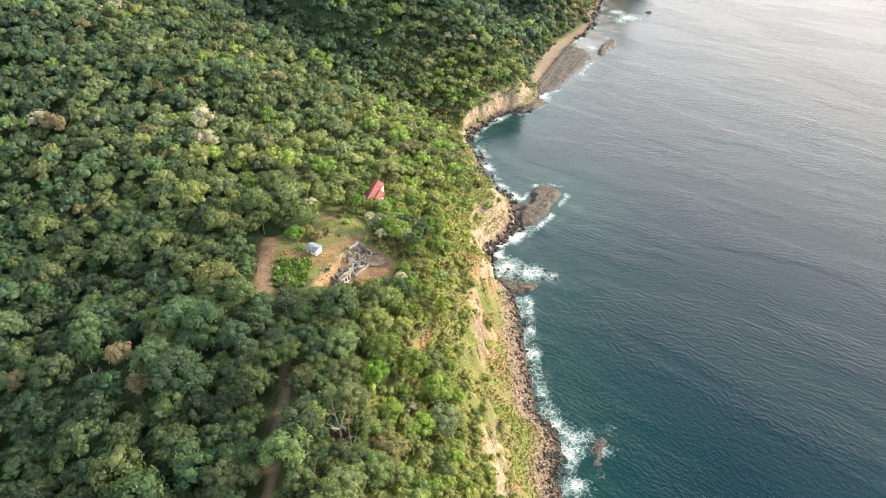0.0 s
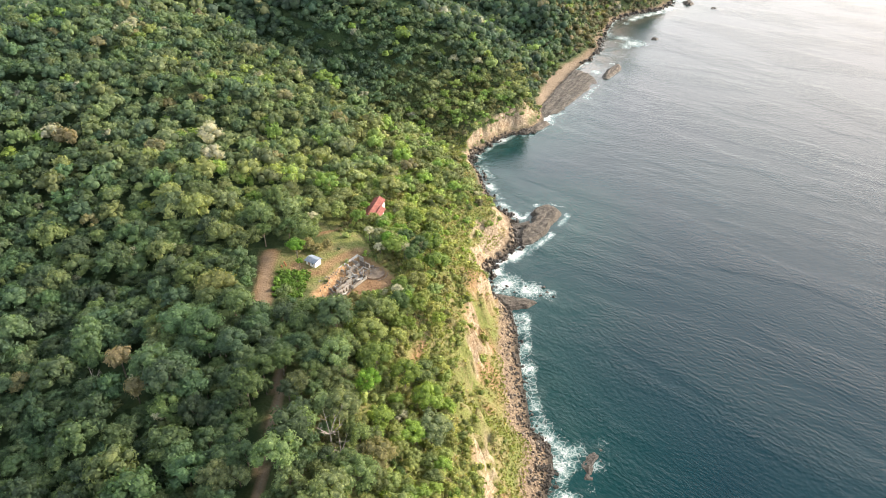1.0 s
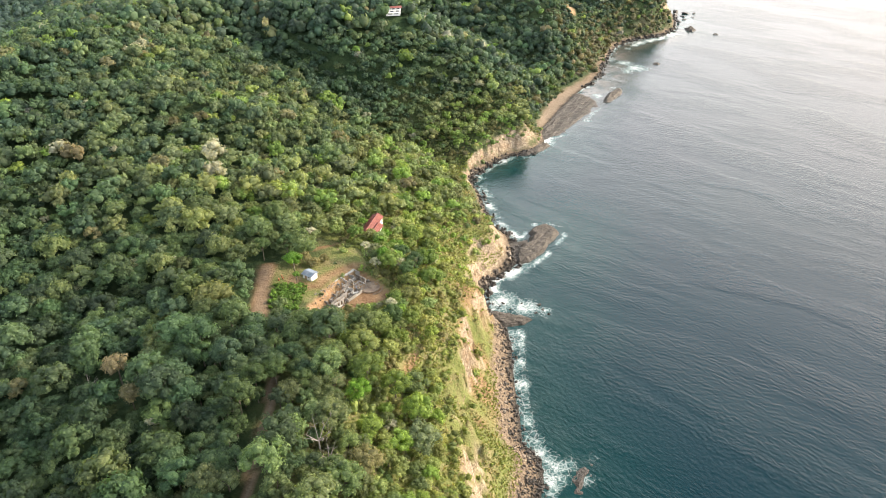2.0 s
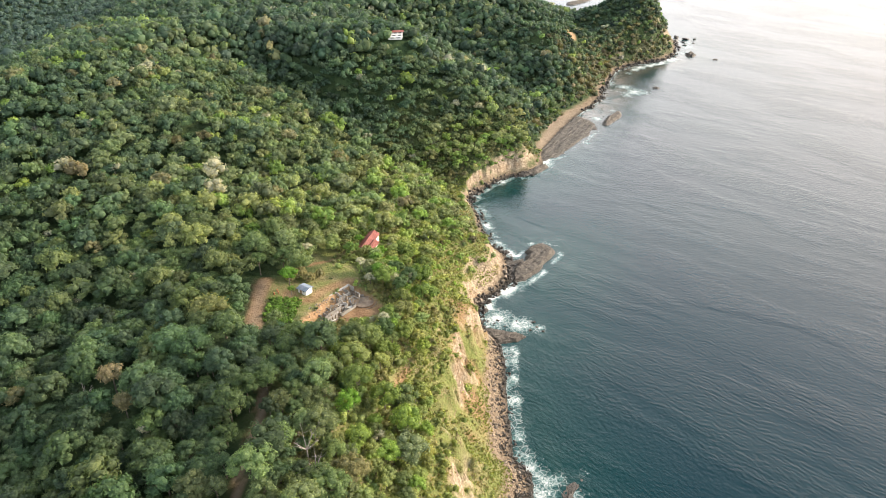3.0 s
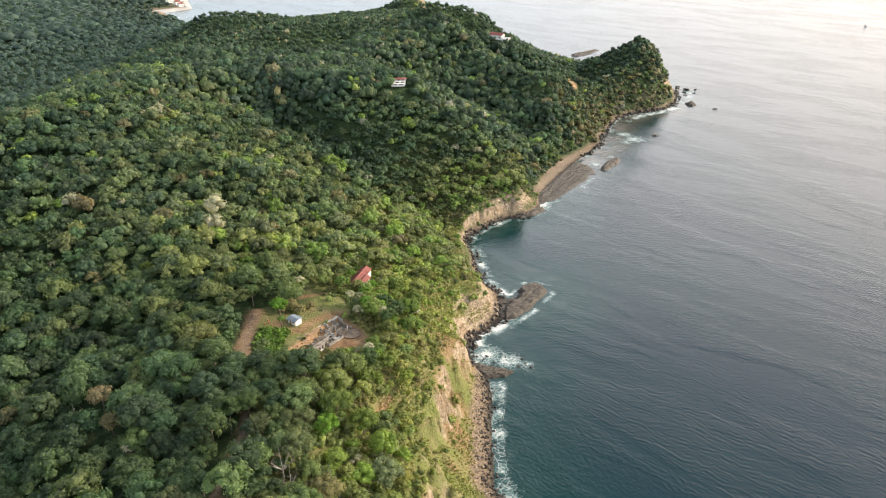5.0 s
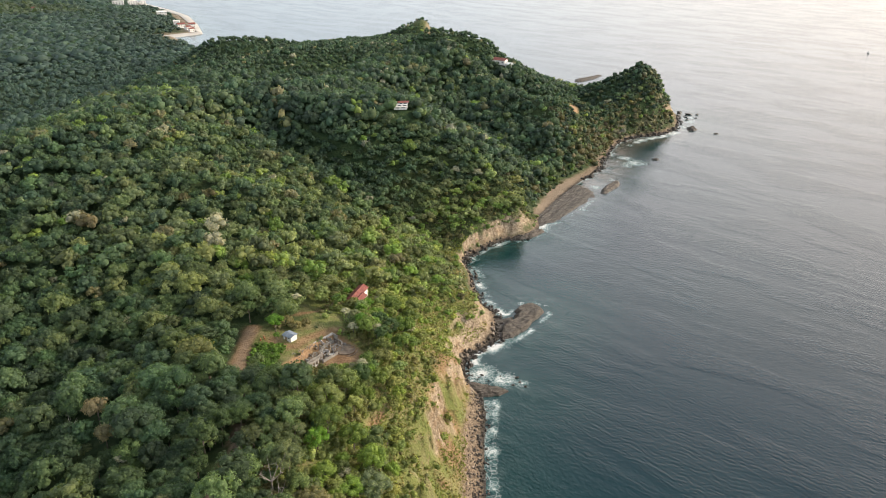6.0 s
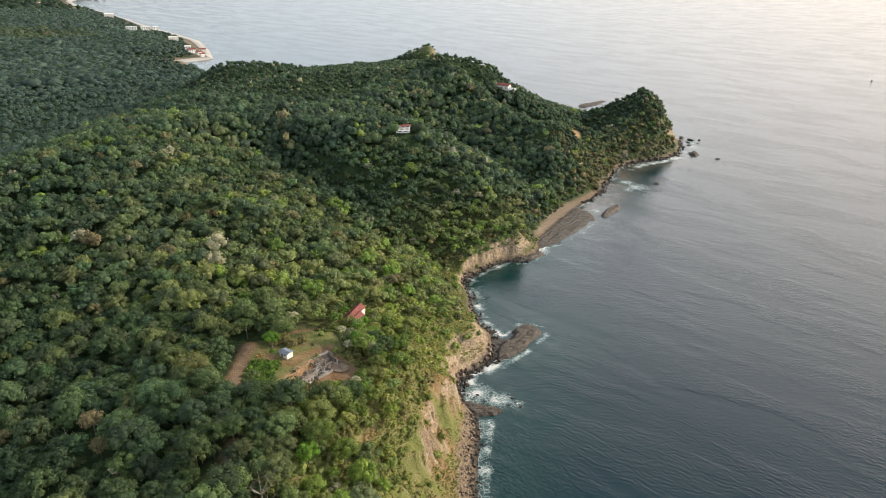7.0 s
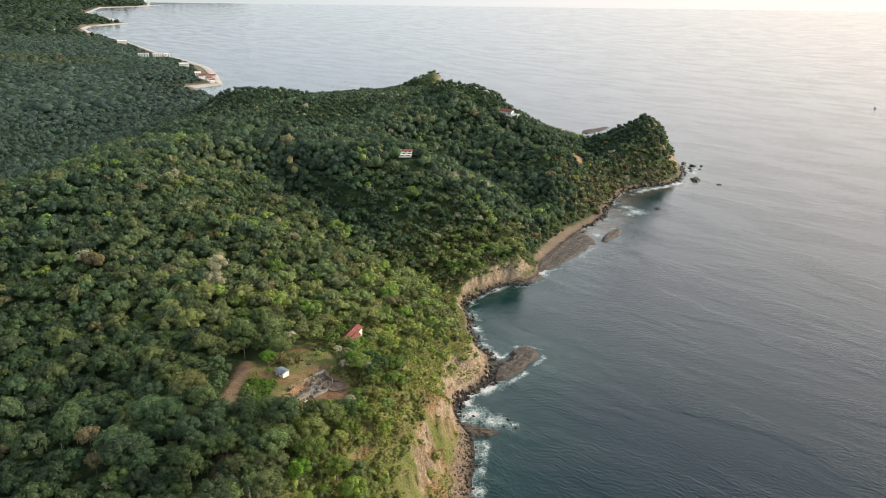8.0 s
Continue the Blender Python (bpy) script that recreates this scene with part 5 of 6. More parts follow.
def gable(x0, y0, x1, y1, eave, ridge, thick=0.12, along_y=True):
    """Two roof planes with thickness; gives one bmesh per plane."""
    planes = []
    for side in (0, 1):
        bm = bmesh.new()
        if along_y:
            xm, xe = (x0 + x1) / 2, (x0, x1)[side]
            pts = [(xm, y0, ridge), (xm, y1, ridge), (xe, y1, eave), (xe, y0, eave)]
        else:
            ym, ye = (y0 + y1) / 2, (y0, y1)[side]
            pts = [(x0, ym, ridge), (x1, ym, ridge), (x1, ye, eave), (x0, ye, eave)]
        top = [bm.verts.new(p) for p in pts]
        low = [bm.verts.new((p[0], p[1], p[2] - thick)) for p in pts]
        bm.faces.new(top), bm.faces.new(low[::-1])
        for i in range(4):
            bm.faces.new((top[i], low[i], low[(i + 1) % 4], top[(i + 1) % 4]))
        # raised seams down the slope
        a, b, c, d = (Vector(p) for p in pts)
        n = max(4, int((b - a).length / 0.8))
        for i in range(n + 1):
            f = min(max(i / n, 0.01), 0.99)
            rod(a.lerp(b, f) + Vector((0, 0, 0.02)), d.lerp(c, f) + Vector((0, 0, 0.02)), 0.05, 0.05, 4, bm)
        bmesh.ops.recalc_face_normals(bm, faces=bm.faces)
        planes.append(bm)
    return planes


def gable_walls(x0, y0, x1, y1, h, ridge, along_y=True):
    """Four walls with pointed ends under a gable roof."""
    bm = bmesh.new()
    box(x0, y0, -1.2, x1, y1, h, 0, bm)
    xm, ym = (x0 + x1) / 2, (y0 + y1) / 2
    if along_y:
        p = [(x0, y0 + 0.01, h), (x1, y0 + 0.01, h), (xm, y0 + 0.01, ridge), (x0, y1 - 0.01, h), (x1, y1 - 0.01, h), (xm, y1 - 0.01, ridge)]
    else:
        p = [(x0 + 0.01, y1, h), (x0 + 0.01, y0, h), (x0 + 0.01, ym, ridge), (x1 - 0.01, y1, h), (x1 - 0.01, y0, h), (x1 - 0.01, ym, ridge)]
    v = [bm.verts.new(q) for q in p]
    for f in ((0, 1, 2), (5, 4, 3), (0, 2, 5, 3), (1, 4, 5, 2)):
        bm.faces.new([v[i] for i in f])
    bmesh.ops.recalc_face_normals(bm, faces=bm.faces)
    return bm


def opening(parent, name, x, y, z, w, h, axis, mat=None):
    """A window or door set 4 cm proud of a wall: frame and pane."""
    bm = box(x - w / 2, y - 0.05, z, x + w / 2, y + 0.05, z + h) if axis == "y" else box(x - 0.05, y - w / 2, z, x + 0.05, y + w / 2, z + h)
    frame_ = part(name, bm, WHITE if name == "window" else PLANK, parent)
    bm = box(x - w / 2 + 0.1, y - 0.07, z + 0.1, x + w / 2 - 0.1, y + 0.07, z + h - 0.1) if axis == "y" else box(x - 0.07, y - w / 2 + 0.1, z + 0.1, x + 0.07, y + w / 2 - 0.1, z + h - 0.1)
    part("pane", bm, mat or GLASS, frame_)
    return frame_


# shed with a tin roof
shed = thing("shed", (-46.0, 208.0, level(-46.0, 208.0)), -30, "small white shed with a blue-grey tin roof", "shed")
part("wall", gable_walls(-2.0, -1.7, 2.0, 1.7, 2.1, 2.5, False), WHITE, shed)
for bm in gable(-2.5, -2.2, 2.4, 2.2, 2.05, 2.6, 0.06, False):
    part("roof_sheet", bm, ROOF_TIN, shed, "blue-grey corrugated tin sheet")
opening(shed, "door", -0.6, -1.7, 0.0, 0.9, 2.0, "y", PLANK)
opening(shed, "window", 0.9, -1.7, 1.0, 0.8, 0.8, "y")
for px, py in ((-2.3, -2.0), (2.3, -2.0), (-2.3, 2.0), (2.3, 2.0)):
    part("post", rod((px, py, -1.0), (px, py, 2.1), 0.06), PLANK, shed)

# house with a stepped red roof
house = thing("house", (-29.0, 255.0, level(-28.2, 253.2) - 1.3), -13, "white house with a stepped red metal roof", "house")
part("wall", gable_walls(-2.1, -6.4, 2.1, 8.0, 3.0, 4.3), WHITE, house)
part("wing_wall", gable_walls(1.6, -6.0, 4.1, 1.2, 2.9, 3.7), WHITE, house)
for bm in gable(-2.7, -7.0, 2.5, 8.6, 3.1, 4.5):
    part("roof", bm, ROOF_RED, house, "red sheet metal roof")
for bm in gable(0.6, -6.6, 4.8, 1.8, 2.85, 4.0):
    part("wing_roof", bm, ROOF_RED, house, "red sheet metal roof")
for wy_ in (-4.5, -1.5):
    opening(house, "window", 4.1, wy_, 0.9, 1.4, 1.2, "x")
opening(house, "window", 2.1, 4.4, 1.0, 1.6, 1.3, "x")
opening(house, "door", 2.1, 2.4, 0.0, 1.0, 2.1, "x", PLANK)
opening(house, "window", 0, -6.4, 1.0, 1.6, 1.3, "y")

# concrete shell of a house under construction
SHELL_TURN = -33.7
shell = thing("building_shell", (-36.9, 207.3, 42.25), SHELL_TURN, "unfinished grey concrete house shell without a roof", "building")
part("floor_slab", box(0.3, -12, -0.6, 10.8, 10.6, 0.12), DARK_MUD, shell, "dark mud-stained floor slab")


def wall_run(x0, y0, x1, y1, h, broken=0.0):
    """A bare wall in one piece, with an uneven, stepped top."""
    bm = bmesh.new()
    long_x = abs(x1 - x0) > abs(y1 - y0)
    a, b = (x0, x1) if long_x else (y0, y1)
    n = max(2, int(abs(b - a) / 1.3))
    outline = [(b, 0.1), (a, 0.1)]
    for k in range(n):
        top = h - broken * rng.random()
        outline += [(a + (b - a) * k / n, top), (a + (b - a) * (k + 1) / n, top)]
    sides = []
    for off in (-0.1, 0.1):
        sides.append([bm.verts.new((u, y0 + off, z) if long_x else (x0 + off, u, z)) for u, z in outline])
    bm.faces.new(sides[0])
    bm.faces.new(sides[1][::-1])
    for k in range(len(outline)):
        m = (k + 1) % len(outline)
        bm.faces.new((sides[0][k], sides[1][k], sides[1][m], sides[0][m]))
    bmesh.ops.recalc_face_normals(bm, faces=bm.faces)
    return bm


walls = [
    (0, 0, 0, 10.6, 2.6, 0.2), (3.2, 1, 3.2, 8.0, 2.3, 0.9), (0, 0, 2.6, 0, 2.5, 0.6), (0, 3.6, 3.2, 3.6, 2.4, 0.6), (0, 7.2, 3.2, 7.2, 2.4, 0.8),
    (0, 10.6, 2.8, 10.6, 2.3, 0.6), (1.4, -5.0, 1.4, -0.6, 1.9, 0.9), (1.4, -5.0, 5.2, -5.0, 2.2, 0.8), (4.9, -4.6, 4.9, 1.4, 2.3, 0.8),
    (5.2, 1.4, 8.0, 1.4, 2.2, 0.9), (8.1, -10.4, 8.1, -2.4, 2.7, 0.5), (4.6, -10.4, 8.0, -10.4, 2.0, 0.9), (4.6, -8.0, 8.0, -8.0, 1.7, 0.9), (2.4, -8.6, 4.4, -8.6, 1.5, 0.8),
]
low_walls = [
    (5.4, 4.4, 5.4, 7.8, 1.2, 0.7), (5.4, 7.8, 7.8, 7.8, 1.1, 0.6), (3.3, 5.6, 5.2, 5.6, 1.6, 0.9), (6.4, -4.4, 8.0, -4.4, 1.6, 0.7), (2.8, -4.8, 2.8, -2.0, 1.4, 0.8),
    (10.6, -4.2, 10.6, 3.2, 1.5, 0.6), (8.2, 3.2, 10.5, 3.2, 1.3, 0.6), (8.2, -4.2, 10.5, -4.2, 1.6, 0.7), (8.2, -0.6, 9.6, -0.6, 1.4, 0.6), (9.4, -3.9, 9.4, -1.2, 0.9, 0.4),
    (2.4, -11.4, 2.4, -8.8, 1.3, 0.7), (4.4, -11.6, 8.0, -11.6, 1.0, 0.5), (6.6, 1.6, 6.6, 3.4, 1.5, 0.8), (0.2, -3.0, 1.3, -3.0, 1.5, 0.6), (8.1, -1.6, 8.1, 1.2, 1.8, 0.8),
]
for k, w in enumerate(walls + low_walls):
    part("wall", wall_run(*w), PALE_CONCRETE if k % 3 == 0 else CONCRETE, shell)


def arcade(x, y0, y1, bays, h):
    """A wall with a row of arched openings, with a stepped top."""
    bm = bmesh.new()
    pitch = (y1 - y0) / bays
    for k in range(bays):
        a, b = y0 + k * pitch, y0 + (k + 1) * pitch
        pier = 0.3
        top = h - 0.25 * (k % 2)
        ys = [a + pier + (pitch - 2 * pier) * i / 8 for i in range(9)]
        arch = [(yy_, 1.25 + 0.75 * math.sin(math.pi * i / 8)) for i, yy_ in enumerate(ys)]
        outline = [(a, 0.1), (a + pier, 0.1)] + arch + [(b - pier, 0.1), (b, 0.1), (b, top), (a, top)]
        for x_side in (x - 0.11, x + 0.11):
            left = [bm.verts.new((x_side, yy_, z)) for yy_, z in ((a, 0.1), (a + pier, 0.1), (a + pier, 1.25), (a, 1.25))]
            right = [bm.verts.new((x_side, yy_, z)) for yy_, z in ((b - pier, 0.1), (b, 0.1), (b, 1.25), (b - pier, 1.25))]
            bm.faces.new(left), bm.faces.new(right)
            for i in range(8):
                bm.faces.new([bm.verts.new((x_side, yy_, z)) for yy_, z in (arch[i], arch[i + 1], (arch[i + 1][0], top), (arch[i][0], top))])
            for e, f in ((a, a + pier), (b - pier, b)):
                bm.faces.new([bm.verts.new((x_side, yy_, z)) for yy_, z in ((e, 1.25), (f, 1.25), (f, top), (e, top))])
        for i in range(len(outline)):
            (ya, za), (yb, zb) = outline[i], outline[(i + 1) % len(outline)]
            bm.faces.new([bm.verts.new(p) for p in ((x - 0.11, ya, za), (x + 0.11, ya, za), (x + 0.11, yb, zb), (x - 0.11, yb, zb))])
    bmesh.ops.remove_doubles(bm, verts=bm.verts, dist=0.001)
    bmesh.ops.recalc_face_normals(bm, faces=bm.faces)
    return bm


part("arcade", arcade(9.6, -10.6, -4.6, 4, 2.5), CONCRETE, shell, "pale concrete wall with arched openings")
for cx, cy in ((3.2, 0.6), (3.2, 4.2), (5.6, 4.0), (5.6, 8.4), (8.0, 4.4), (8.0, 8.0), (6.4, -1.0), (2.2, -7.0), (6.2, -6.0), (1.2, -2.6)):
    bm = box(cx - 0.14, cy - 0.14, 0.1, cx + 0.14, cy + 0.14, 2.6)
    col = part("column", bm, CONCRETE, shell)
    bm = bmesh.new()
    for ox, oy in ((-0.08, -0.08), (0.08, 0.08), (-0.08, 0.08), (0.08, -0.08)):
        rod((cx + ox, cy + oy, 2.55), (cx + ox, cy + oy, 3.3), 0.02, 0.02, 4, bm)
    part("rebar", bm, STEEL, col)
for b in ((3.2, 4.2, 5.6, 4.2), (3.2, 0.6, 6.4, 0.6), (5.6, 8.2, 8.0, 8.2)):
    part("beam", box(b[0], b[1] - 0.13, 2.3, b[2], b[3] + 0.13, 2.62), CONCRETE, shell)

# round terrace beside the shell
terrace = thing("round_terrace", (-23.9, 207.4, 42.3), 0, "round earth terrace edged with a low concrete kerb", "terrace")
bm = bmesh.new()
bmesh.ops.create_cone(bm, cap_ends=True, segments=40, radius1=3.5, radius2=3.45, depth=0.3)
part("floor", bm, MUD, terrace)
arcs = [(-150 + k * 11, 3.5, 3.8, 0.45) for k in range(22)] + [(-70 + k * 9, 4.7, 4.95, 0.3) for k in range(18)]
for start, inner, outer, top in arcs:
    a0, a1 = radians(start), radians(start + (11 if inner < 4 else 9))
    bm = bmesh.new()
    ring = [bm.verts.new((r * math.cos(a), r * math.sin(a), z)) for z in (-0.3, top) for r in (inner, outer) for a in (a0, a1)]
    for f in ((0, 1, 3, 2), (4, 5, 7, 6), (0, 1, 5, 4), (2, 3, 7, 6), (0, 2, 6, 4), (1, 3, 7, 5)):
        bm.faces.new([ring[i] for i in f])
    bmesh.ops.recalc_face_normals(bm, faces=bm.faces)
    part("kerb", bm, MUD, terrace)

# building stuff on the plot
to_plot = pose(-36.9, 207.3, 42.4, 0, 0, SHELL_TURN)


def plank_pile(x, y, turn, n, long):
    pile = thing("plank_pile", (0, 0, 0), 0, "loose pile of brown wooden planks", "planks", "planks on the plot")
    pile.matrix_world = to_plot @ pose(x, y, 0.02, 0, 0, turn)
    for k in range(n):
        bm = box(-long / 2, -0.11, 0, long / 2, 0.11, 0.05)
        m = pose(rng.uniform(-0.4, 0.4), rng.uniform(-0.6, 0.6), 0.06 * (k // 3), rng.uniform(-2, 2), rng.uniform(-2, 2), rng.uniform(-14, 14))
        bmesh.ops.transform(bm, matrix=m, verts=bm.verts)
        part("plank", bm, PLANK, pile)


for args in ((4.4, 3.0, 20, 9, 3.2), (6.6, 2.8, 70, 8, 3.0), (6.8, 6.2, -30, 8, 2.8), (3.2, -3.0, 40, 9, 3.0), (6.4, -4.0, 80, 8, 3.4), (3.0, -7.2, 10, 8, 2.6), (6.0, -9.2, 35, 7, 2.8), (1.6, 5.4, 85, 6, 2.6), (9.4, -6.0, 75, 7, 3.0), (7.0, 0.2, 15, 8, 2.6), (4.2, 7.0, 60, 7, 2.4), (2.0, -10.2, 70, 8, 2.6), (6.4, -10.8, 20, 7, 2.4), (9.6, -1.4, 80, 6, 2.6)):
    plank_pile(*args)


def prop_post(x, y, h, lean):
    """A timber prop standing on the slab, with a foot plate and a head."""
    prop = thing("timber_prop", (0, 0, 0), 0, "rough timber prop standing on the slab", "prop", "props on the plot")
    prop.matrix_world = to_plot @ pose(x, y, -0.03, lean, 0.6 * lean, 37 * x)
    part("post", rod((0, 0, 0), (0, 0, h), 0.09, 0.07, 6), PLANK, prop)
    part("foot_plate", box(-0.22, -0.18, 0.0, 0.22, 0.18, 0.05), PLANK, prop)
    part("head", box(-0.5, -0.08, h, 0.5, 0.08, h + 0.12), PLANK, prop)


for k in range(34):
    prop_post(rng.uniform(1.0, 10.0), rng.uniform(-10.5, 9.5), rng.uniform(1.4, 2.7), rng.uniform(-5, 5))


def sheet_heap(x, y, turn, words, mat, n):
    """A few thin sheets dropped on one another, each bent a little."""
    heap = thing("sheet_heap", (0, 0, 0), 0, words, "sheets", "sheets on the plot")
    heap.matrix_world = to_plot @ pose(x, y, 0.03, 0, 0, turn)
    for k in range(n):
        bm = bmesh.new()
        long, wide = rng.uniform(1.0, 2.0), rng.uniform(0.7, 1.1)
        rows__ = [[bm.verts.new((-long / 2 + long * i / 4, w, up + 0.10 * math.sin(i * 0.9 + k) + 0.1)) for i in range(5)] for w, up in ((-wide / 2, 0.0), (wide / 2, 0.0), (wide / 2, 0.03), (-wide / 2, 0.03))]
        for i in range(4):
            for j in range(4):
                bm.faces.new((rows__[j][i], rows__[j][i + 1], rows__[(j + 1) % 4][i + 1], rows__[(j + 1) % 4][i]))
        for i in (0, 4):
            bm.faces.new([rows__[j][i] for j in range(4)])
        bmesh.ops.recalc_face_normals(bm, faces=bm.faces)
        bmesh.ops.transform(bm, matrix=pose(rng.uniform(-0.6, 0.6), rng.uniform(-0.6, 0.6), 0.06 * k, 0, 0, rng.uniform(0, 180)), verts=bm.verts)
        part("sheet", bm, mat, heap)


for x, y, turn, words, mat, n in (
    (5.0, 0.2, 10, "pale plastic sheets crumpled on the slab", SACK, 3), (2.0, 6.2, 50, "pale plastic sheets crumpled on the slab", SACK, 3), (4.0, -6.0, 30, "pale plastic sheets crumpled on the slab", SACK, 3),
    (7.2, 5.0, 75, "dull metal roofing sheets lying in a heap", STEEL, 4), (3.6, -9.6, 20, "dull metal roofing sheets lying in a heap", STEEL, 4), (9.2, 1.6, 60, "pale plastic sheets crumpled on the slab", SACK, 2),
    (8.8, -11.6, 10, "pale plastic sheets crumpled on the slab", SACK, 4), (6.8, -7.0, 15, "dull metal roofing sheets lying in a heap", STEEL, 3), (1.0, -7.4, 80, "pale plastic sheets crumpled on the slab", SACK, 3),
):
    sheet_heap(x, y, turn, words, mat, n)


def block_stack(x, y, turn, nx_, ny_, nz_):
    stack = thing("block_stack", (0, 0, 0), 0, "stack of grey concrete blocks", "blocks", "block stacks on the plot")
    stack.matrix_world = to_plot @ pose(x, y, 0.0, 0, 0, turn)
    for i in range(nx_):
        for j in range(ny_):
            for k in range(nz_):
                if k == nz_ - 1 and rng.random() < 0.4:
                    continue
                part("block", box(i * 0.44, j * 0.24, 0.02 + k * 0.22, i * 0.44 + 0.4, j * 0.24 + 0.2, 0.22 + k * 0.22), CONCRETE, stack)


for args in ((4.2, -6.6, 15, 4, 3, 3), (1.9, 1.6, 5, 3, 3, 3), (6.9, -1.9, 60, 4, 3, 2), (6.6, 9.4, 20, 4, 2, 3), (-0.2, -9.0, 30, 3, 3, 3)):
    block_stack(*args)
for k, (x, y) in enumerate(((4.6, -1.2), (5.8, -2.2), (2.4, 2.4), (1.2, 8.6), (9.6, -8.6), (9.9, -9.8), (10.4, -8.0), (9.0, -11.0))):
    sack = thing("cement_sack", (0, 0, 0), 0, "pale cement sacks lying in a heap", "sacks", "sacks on the plot")
    sack.matrix_world = to_plot @ pose(x, y, 0.05, 0, 0, 40 * k)
    for j in range(4):
        bm = box(-0.35, -0.22, 0, 0.35, 0.22, 0.16, 0.06)
        bmesh.ops.transform(bm, matrix=pose(rng.uniform(-0.5, 0.5), rng.uniform(-0.5, 0.5), 0.05 * j, 0, 0, rng.uniform(0, 90)), verts=bm.verts)
        part("sack", bm, SACK, sack)
x1, y1 = rng.uniform(-42.5, -37, 46), rng.uniform(189, 197, 46)
m = inside(x1, y1, SITE)
strew("rubble", "heap of pale grey rubble at the plot's edge", x1[m], y1[m], 0.25 + 0.6 * rng.random(m.sum()) ** 2)

bits = np.array([(to_plot @ Vector((u, v, 0)))[:2] for u, v in zip(rng.uniform(0.4, 10.4, 420), rng.uniform(-11.5, 10.2, 420))])
strew("floor_debris", "broken blocks, boards and mortar strewn over the slab", bits[:, 0], bits[:, 1], 0.08 + 0.30 * rng.random(len(bits)) ** 2.2, 0.3, CONCRETE, 0.08)

# drums beside the drive
for k, (x, y) in enumerate(((-56.6, 207.6), (-55.8, 206.2), (-57.2, 205.4))):
    drum = thing("oil_drum", (x, y, level(x, y)), 0, "rusty orange steel drum beside the drive", "drum", "drums beside the drive")
    bm = bmesh.new()
    bmesh.ops.create_cone(bm, cap_ends=True, segments=14, radius1=0.3, radius2=0.3, depth=0.88)
    bmesh.ops.translate(bm, vec=(0, 0, 0.44), verts=bm.verts)
    part("shell", bm, plain("rust", (0.32, 0.13, 0.05), (0.48, 0.22, 0.10), 2.0, 0.7), drum)
    bm = bmesh.new()
    for z in (0.3, 0.6):
        bmesh.ops.create_cone(bm, cap_ends=True, segments=14, radius1=0.325, radius2=0.325, depth=0.05, matrix=Matrix.Translation((0, 0, z)))
    part("hoop", bm, STEEL, drum)

# white villa on the hill
vz = 68.5
villa = thing("villa", (-41.5, 506, vz + 0.2), 12, "white terraced villa with a red roof on the hill", "house")
part("lower_terrace", box(-8.5, -8.5, -5.0, 4.0, -3.0, -0.2), WHITE, villa)
part("middle_terrace", box(-7.0, -5.0, -4.0, 5.0, 4.0, 2.4), WHITE, villa)
part("upper_floor", box(-3.5, -2.5, 2.4, 5.5, 4.5, 5.4), WHITE, villa)
for bm in gable(-4.3, -3.4, 6.4, 5.4, 5.4, 6.9, 0.2, False):
    part("roof", bm, ROOF_RED, villa, "red tile roof")
part("canopy", box(-8.2, -5.4, 2.45, -3.6, 2.0, 2.7), WHITE, villa)
for x, y, z, w, h, ax in ((-5, -8.5, -2.6, 3.5, 1.6, "y"), (0.5, -8.5, -2.6, 4, 1.6, "y"), (-3, -5.0, 0.2, 3.0, 1.8, "y"), (2.2, -5.0, 0.2, 3.0, 1.8, "y"), (-1.2, -2.5, 3.0, 2.6, 1.8, "y"), (2.8, -2.5, 3.0, 3.0, 1.8, "y"), (5.5, 1.0, 3.0, 3.0, 1.8, "x")):
    opening(villa, "window", x, y, z, w, h, ax)
for x in (-8.2, -5, -2, 1, 4):
    part("rail_post", rod((x, -8.3, -0.2), (x, -8.3, 0.9), 0.06), WHITE, villa)
part("rail", rod((-8.4, -8.3, 0.9), (4, -8.3, 0.9), 0.06), WHITE, villa)
villa.scale = (0.78, 0.72, 0.42)


def simple_house(x, y, z, turn, long, wide, high, roof, words, floors=1):
    """A far house: walls, gable roof, a row of windows on each floor."""
    h = thing("house", (x, y, z), turn, words, "house", "far houses")
    part("wall", gable_walls(-long / 2, -wide / 2, long / 2, wide / 2, high, high + wide * 0.25, False), WHITE, h)
    for bm in gable(-long / 2 - 0.8, -wide / 2 - 0.8, long / 2 + 0.8, wide / 2 + 0.8, high - 0.1, high + wide * 0.28, 0.2, False):
        part("roof", bm, roof, h)
    n = max(2, int(long / 4))
    for f in range(floors):
        for k in range(n):
            opening(h, "window", -long / 2 + (k + 0.5) * long / n, -wide / 2, 0.9 + f * high / floors, 1.6, 1.4, "y")
    return h


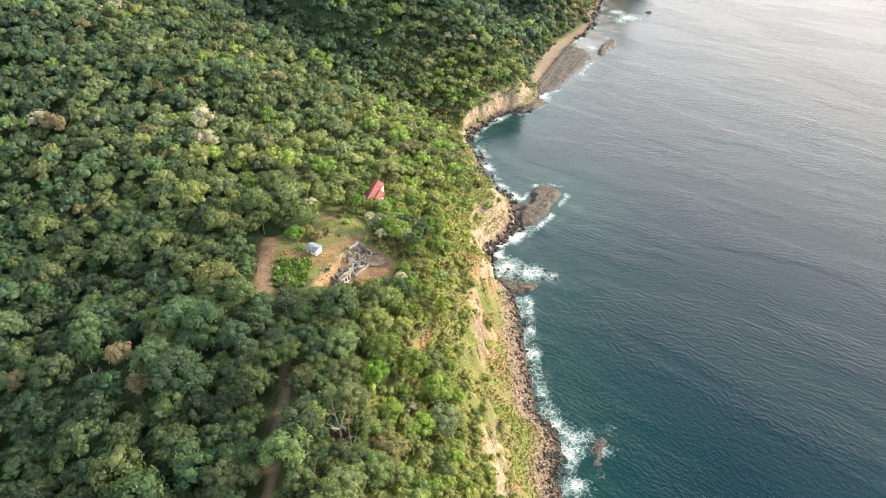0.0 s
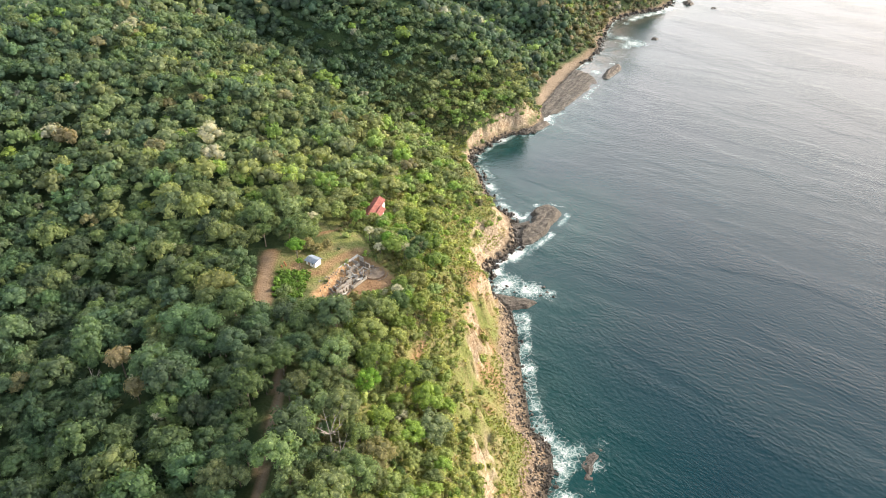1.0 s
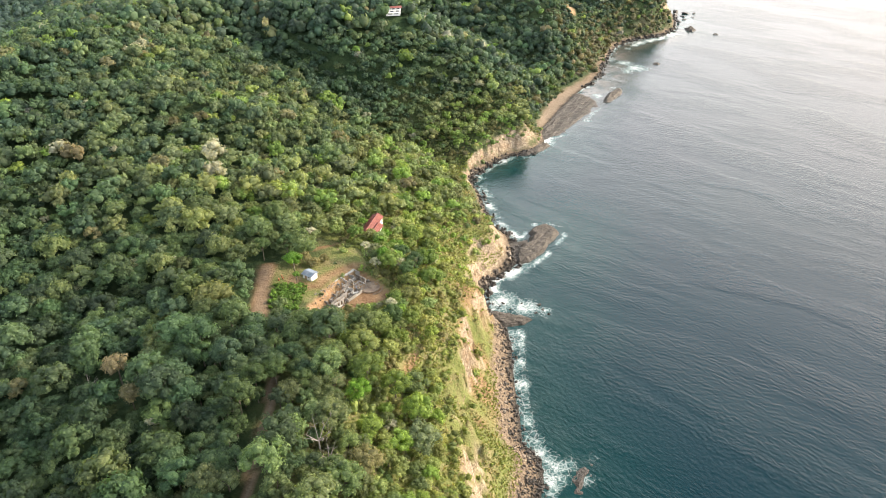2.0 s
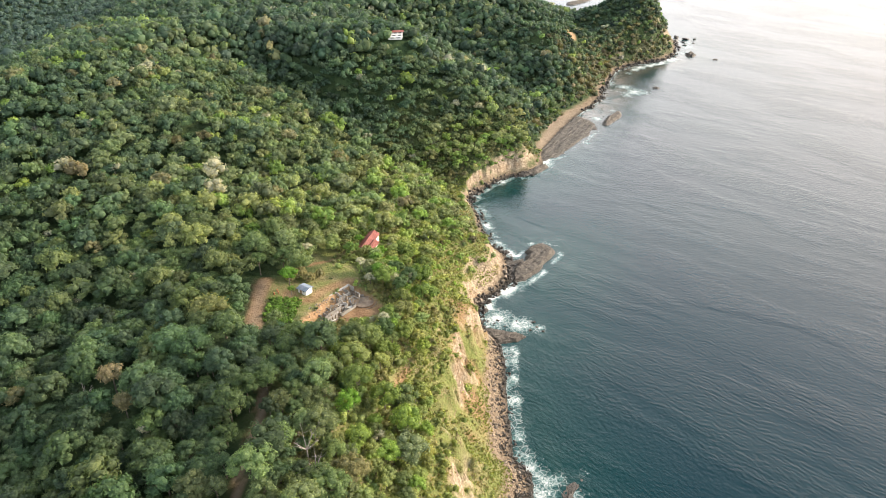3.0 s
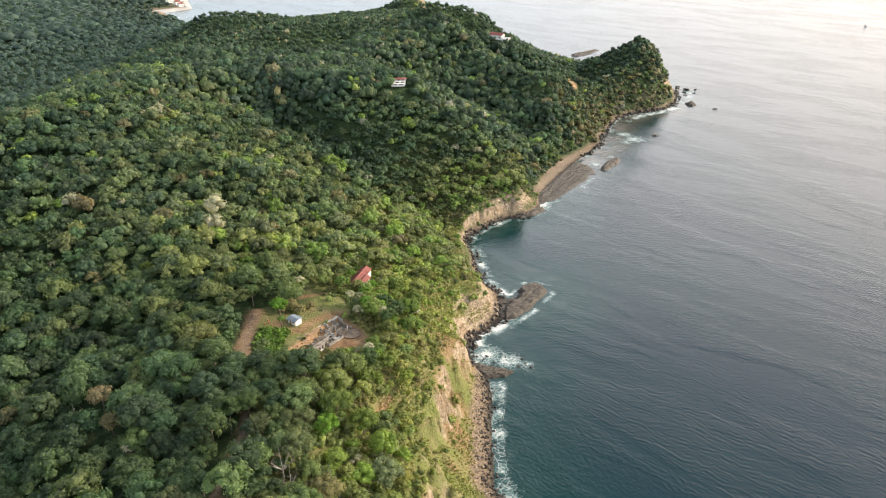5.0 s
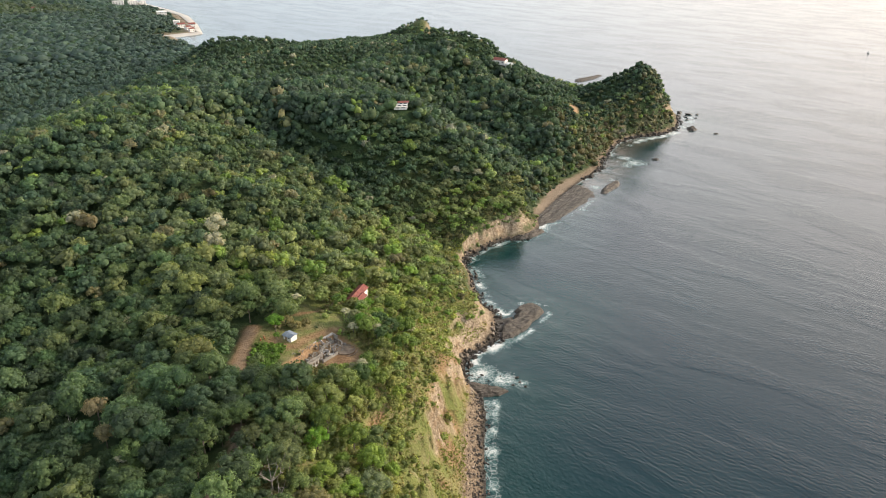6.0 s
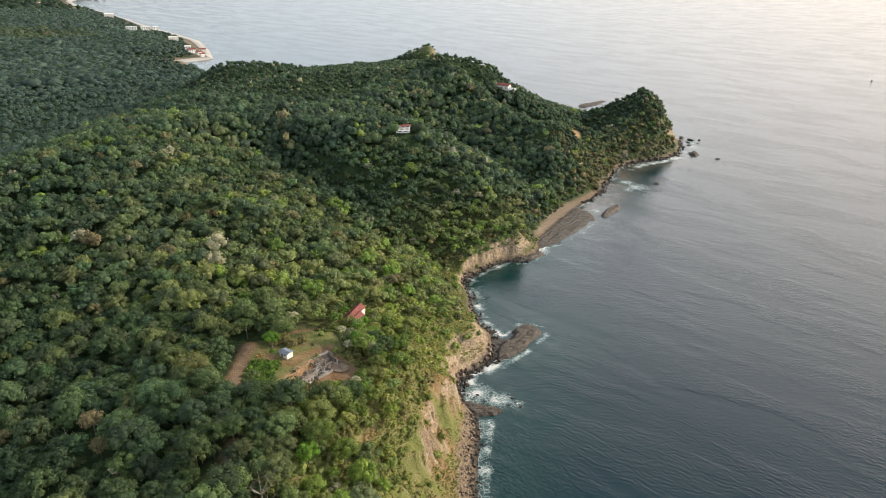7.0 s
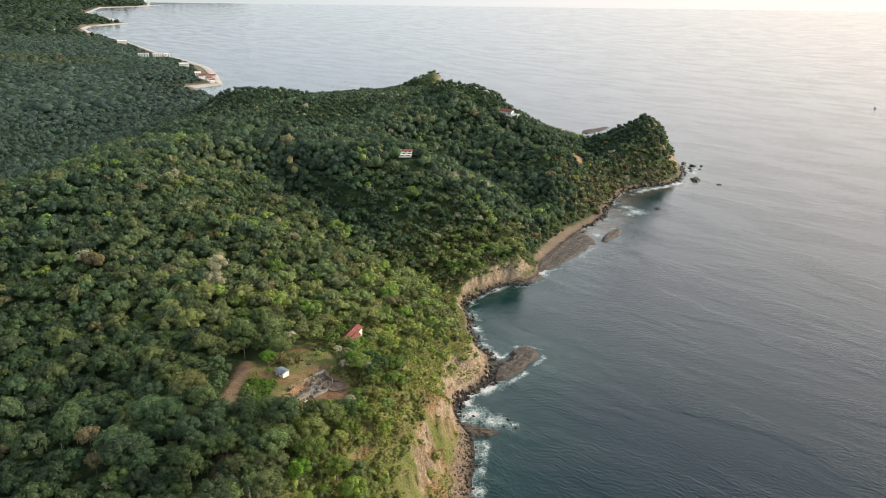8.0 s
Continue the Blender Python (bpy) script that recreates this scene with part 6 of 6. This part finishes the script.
simple_house(30, 756, 56.5, -30, 15, 7, 4.0, ROOF_RED, "long red-roofed house on the ridge")
simple_house(40, 748, 53.5, -30, 7, 6, 4.0, WHITE, "small white annex below the red-roofed house")
for x, y, turn, long, wide, high, roof, words, floors in (
    (-576, 1338, 40, 17, 10, 5, ROOF_RED, "red-roofed beach house behind the sand spit", 2), (-556, 1322, 60, 13, 9, 4, ROOF_RED, "red-roofed beach house behind the sand spit", 1),
    (-566, 1364, 30, 15, 9, 5, ROOF_RED, "red-roofed beach house behind the sand spit", 2), (-543, 1306, 50, 11, 8, 4, ROOF_RED, "red-roofed beach house behind the sand spit", 1),
    (-598, 1370, 20, 14, 9, 6, WHITE, "white flat beach house", 2), (-688, 1503, 30, 24, 10, 5, WHITE, "long white house by the beach", 2), (-1098, 1990, 30, 30, 13, 7, WHITE, "white house by the far beach", 2),
    (-1463, 2219, 10, 32, 16, 8, ROOF_RED, "red-roofed house far inland", 2), (-965, 1505, 10, 20, 10, 5, ROOF_RED, "red-roofed house far inland", 1),
):
    simple_house(x, y, level(x, y), turn, long * 0.8, wide * 0.8, high + 1.5, roof, words, floors)


def hotel(x, y, turn, long):
    h = thing("hotel", (x, y, level(x, y)), turn, "white flat-roofed hotel block by the beach", "hotel", "hotel blocks")
    part("wall", box(-long / 2, -5, -2, long / 2, 5, 9), WHITE, h)
    part("parapet", box(-long / 2 - 0.4, -5.4, 9, long / 2 + 0.4, 5.4, 9.5), WHITE, h)
    n = int(long / 5)
    for f in range(3):
        for k in range(n):
            opening(h, "window", -long / 2 + (k + 0.5) * long / n, -5, 1.0 + f * 2.7, 2.6, 1.5, "y")


hotel(-857, 1650, 25, 24)
hotel(-838, 1680, 35, 20)
hotel(-818, 1690, 35, 12)

mast = thing("radio_mast", (-977, 1561, level(-977, 1561)), 0, "grey lattice radio mast over the lowland", "mast")
for k in range(3):
    a = k * 2.094
    part("leg", rod((2.4 * math.cos(a), 2.4 * math.sin(a), -1), (0.7 * math.cos(a), 0.7 * math.sin(a), 46), 0.35, 0.25, 5), STEEL, mast)
for z in range(6, 46, 5):
    r0 = 2.4 - 1.7 * z / 46
    for k in range(3):
        a, b = k * 2.094, (k + 1) * 2.094
        part("brace", rod((r0 * math.cos(a), r0 * math.sin(a), z), (r0 * math.cos(b), r0 * math.sin(b), z + 3.5), 0.15, 0.15, 4), STEEL, mast)

# small boat out at sea
boat = thing("boat", (631, 1236, 0), 75, "small dark fishing boat out at sea", "boat")
bm = bmesh.new()
sect = [(-4.5, 1.1, 0.9), (-1.5, 1.4, 0.8), (2.0, 1.2, 0.9), (4.8, 0.05, 1.5)]
rows_ = [[bm.verts.new((x, w, h)), bm.verts.new((x, w * 0.6, -0.4)), bm.verts.new((x, -w * 0.6, -0.4)), bm.verts.new((x, -w, h))] for x, w, h in sect]
for a, b in zip(rows_, rows_[1:]):
    for i in range(3):
        bm.faces.new((a[i], a[i + 1], b[i + 1], b[i]))
    bm.faces.new((a[0], b[0], b[3], a[3]))
bm.faces.new(rows_[0])
bmesh.ops.recalc_face_normals(bm, faces=bm.faces)
part("hull", bm, STEEL, boat)
part("cabin", box(-2.6, -0.8, 0.8, 0.2, 0.8, 2.4, 0.1), WHITE, boat)
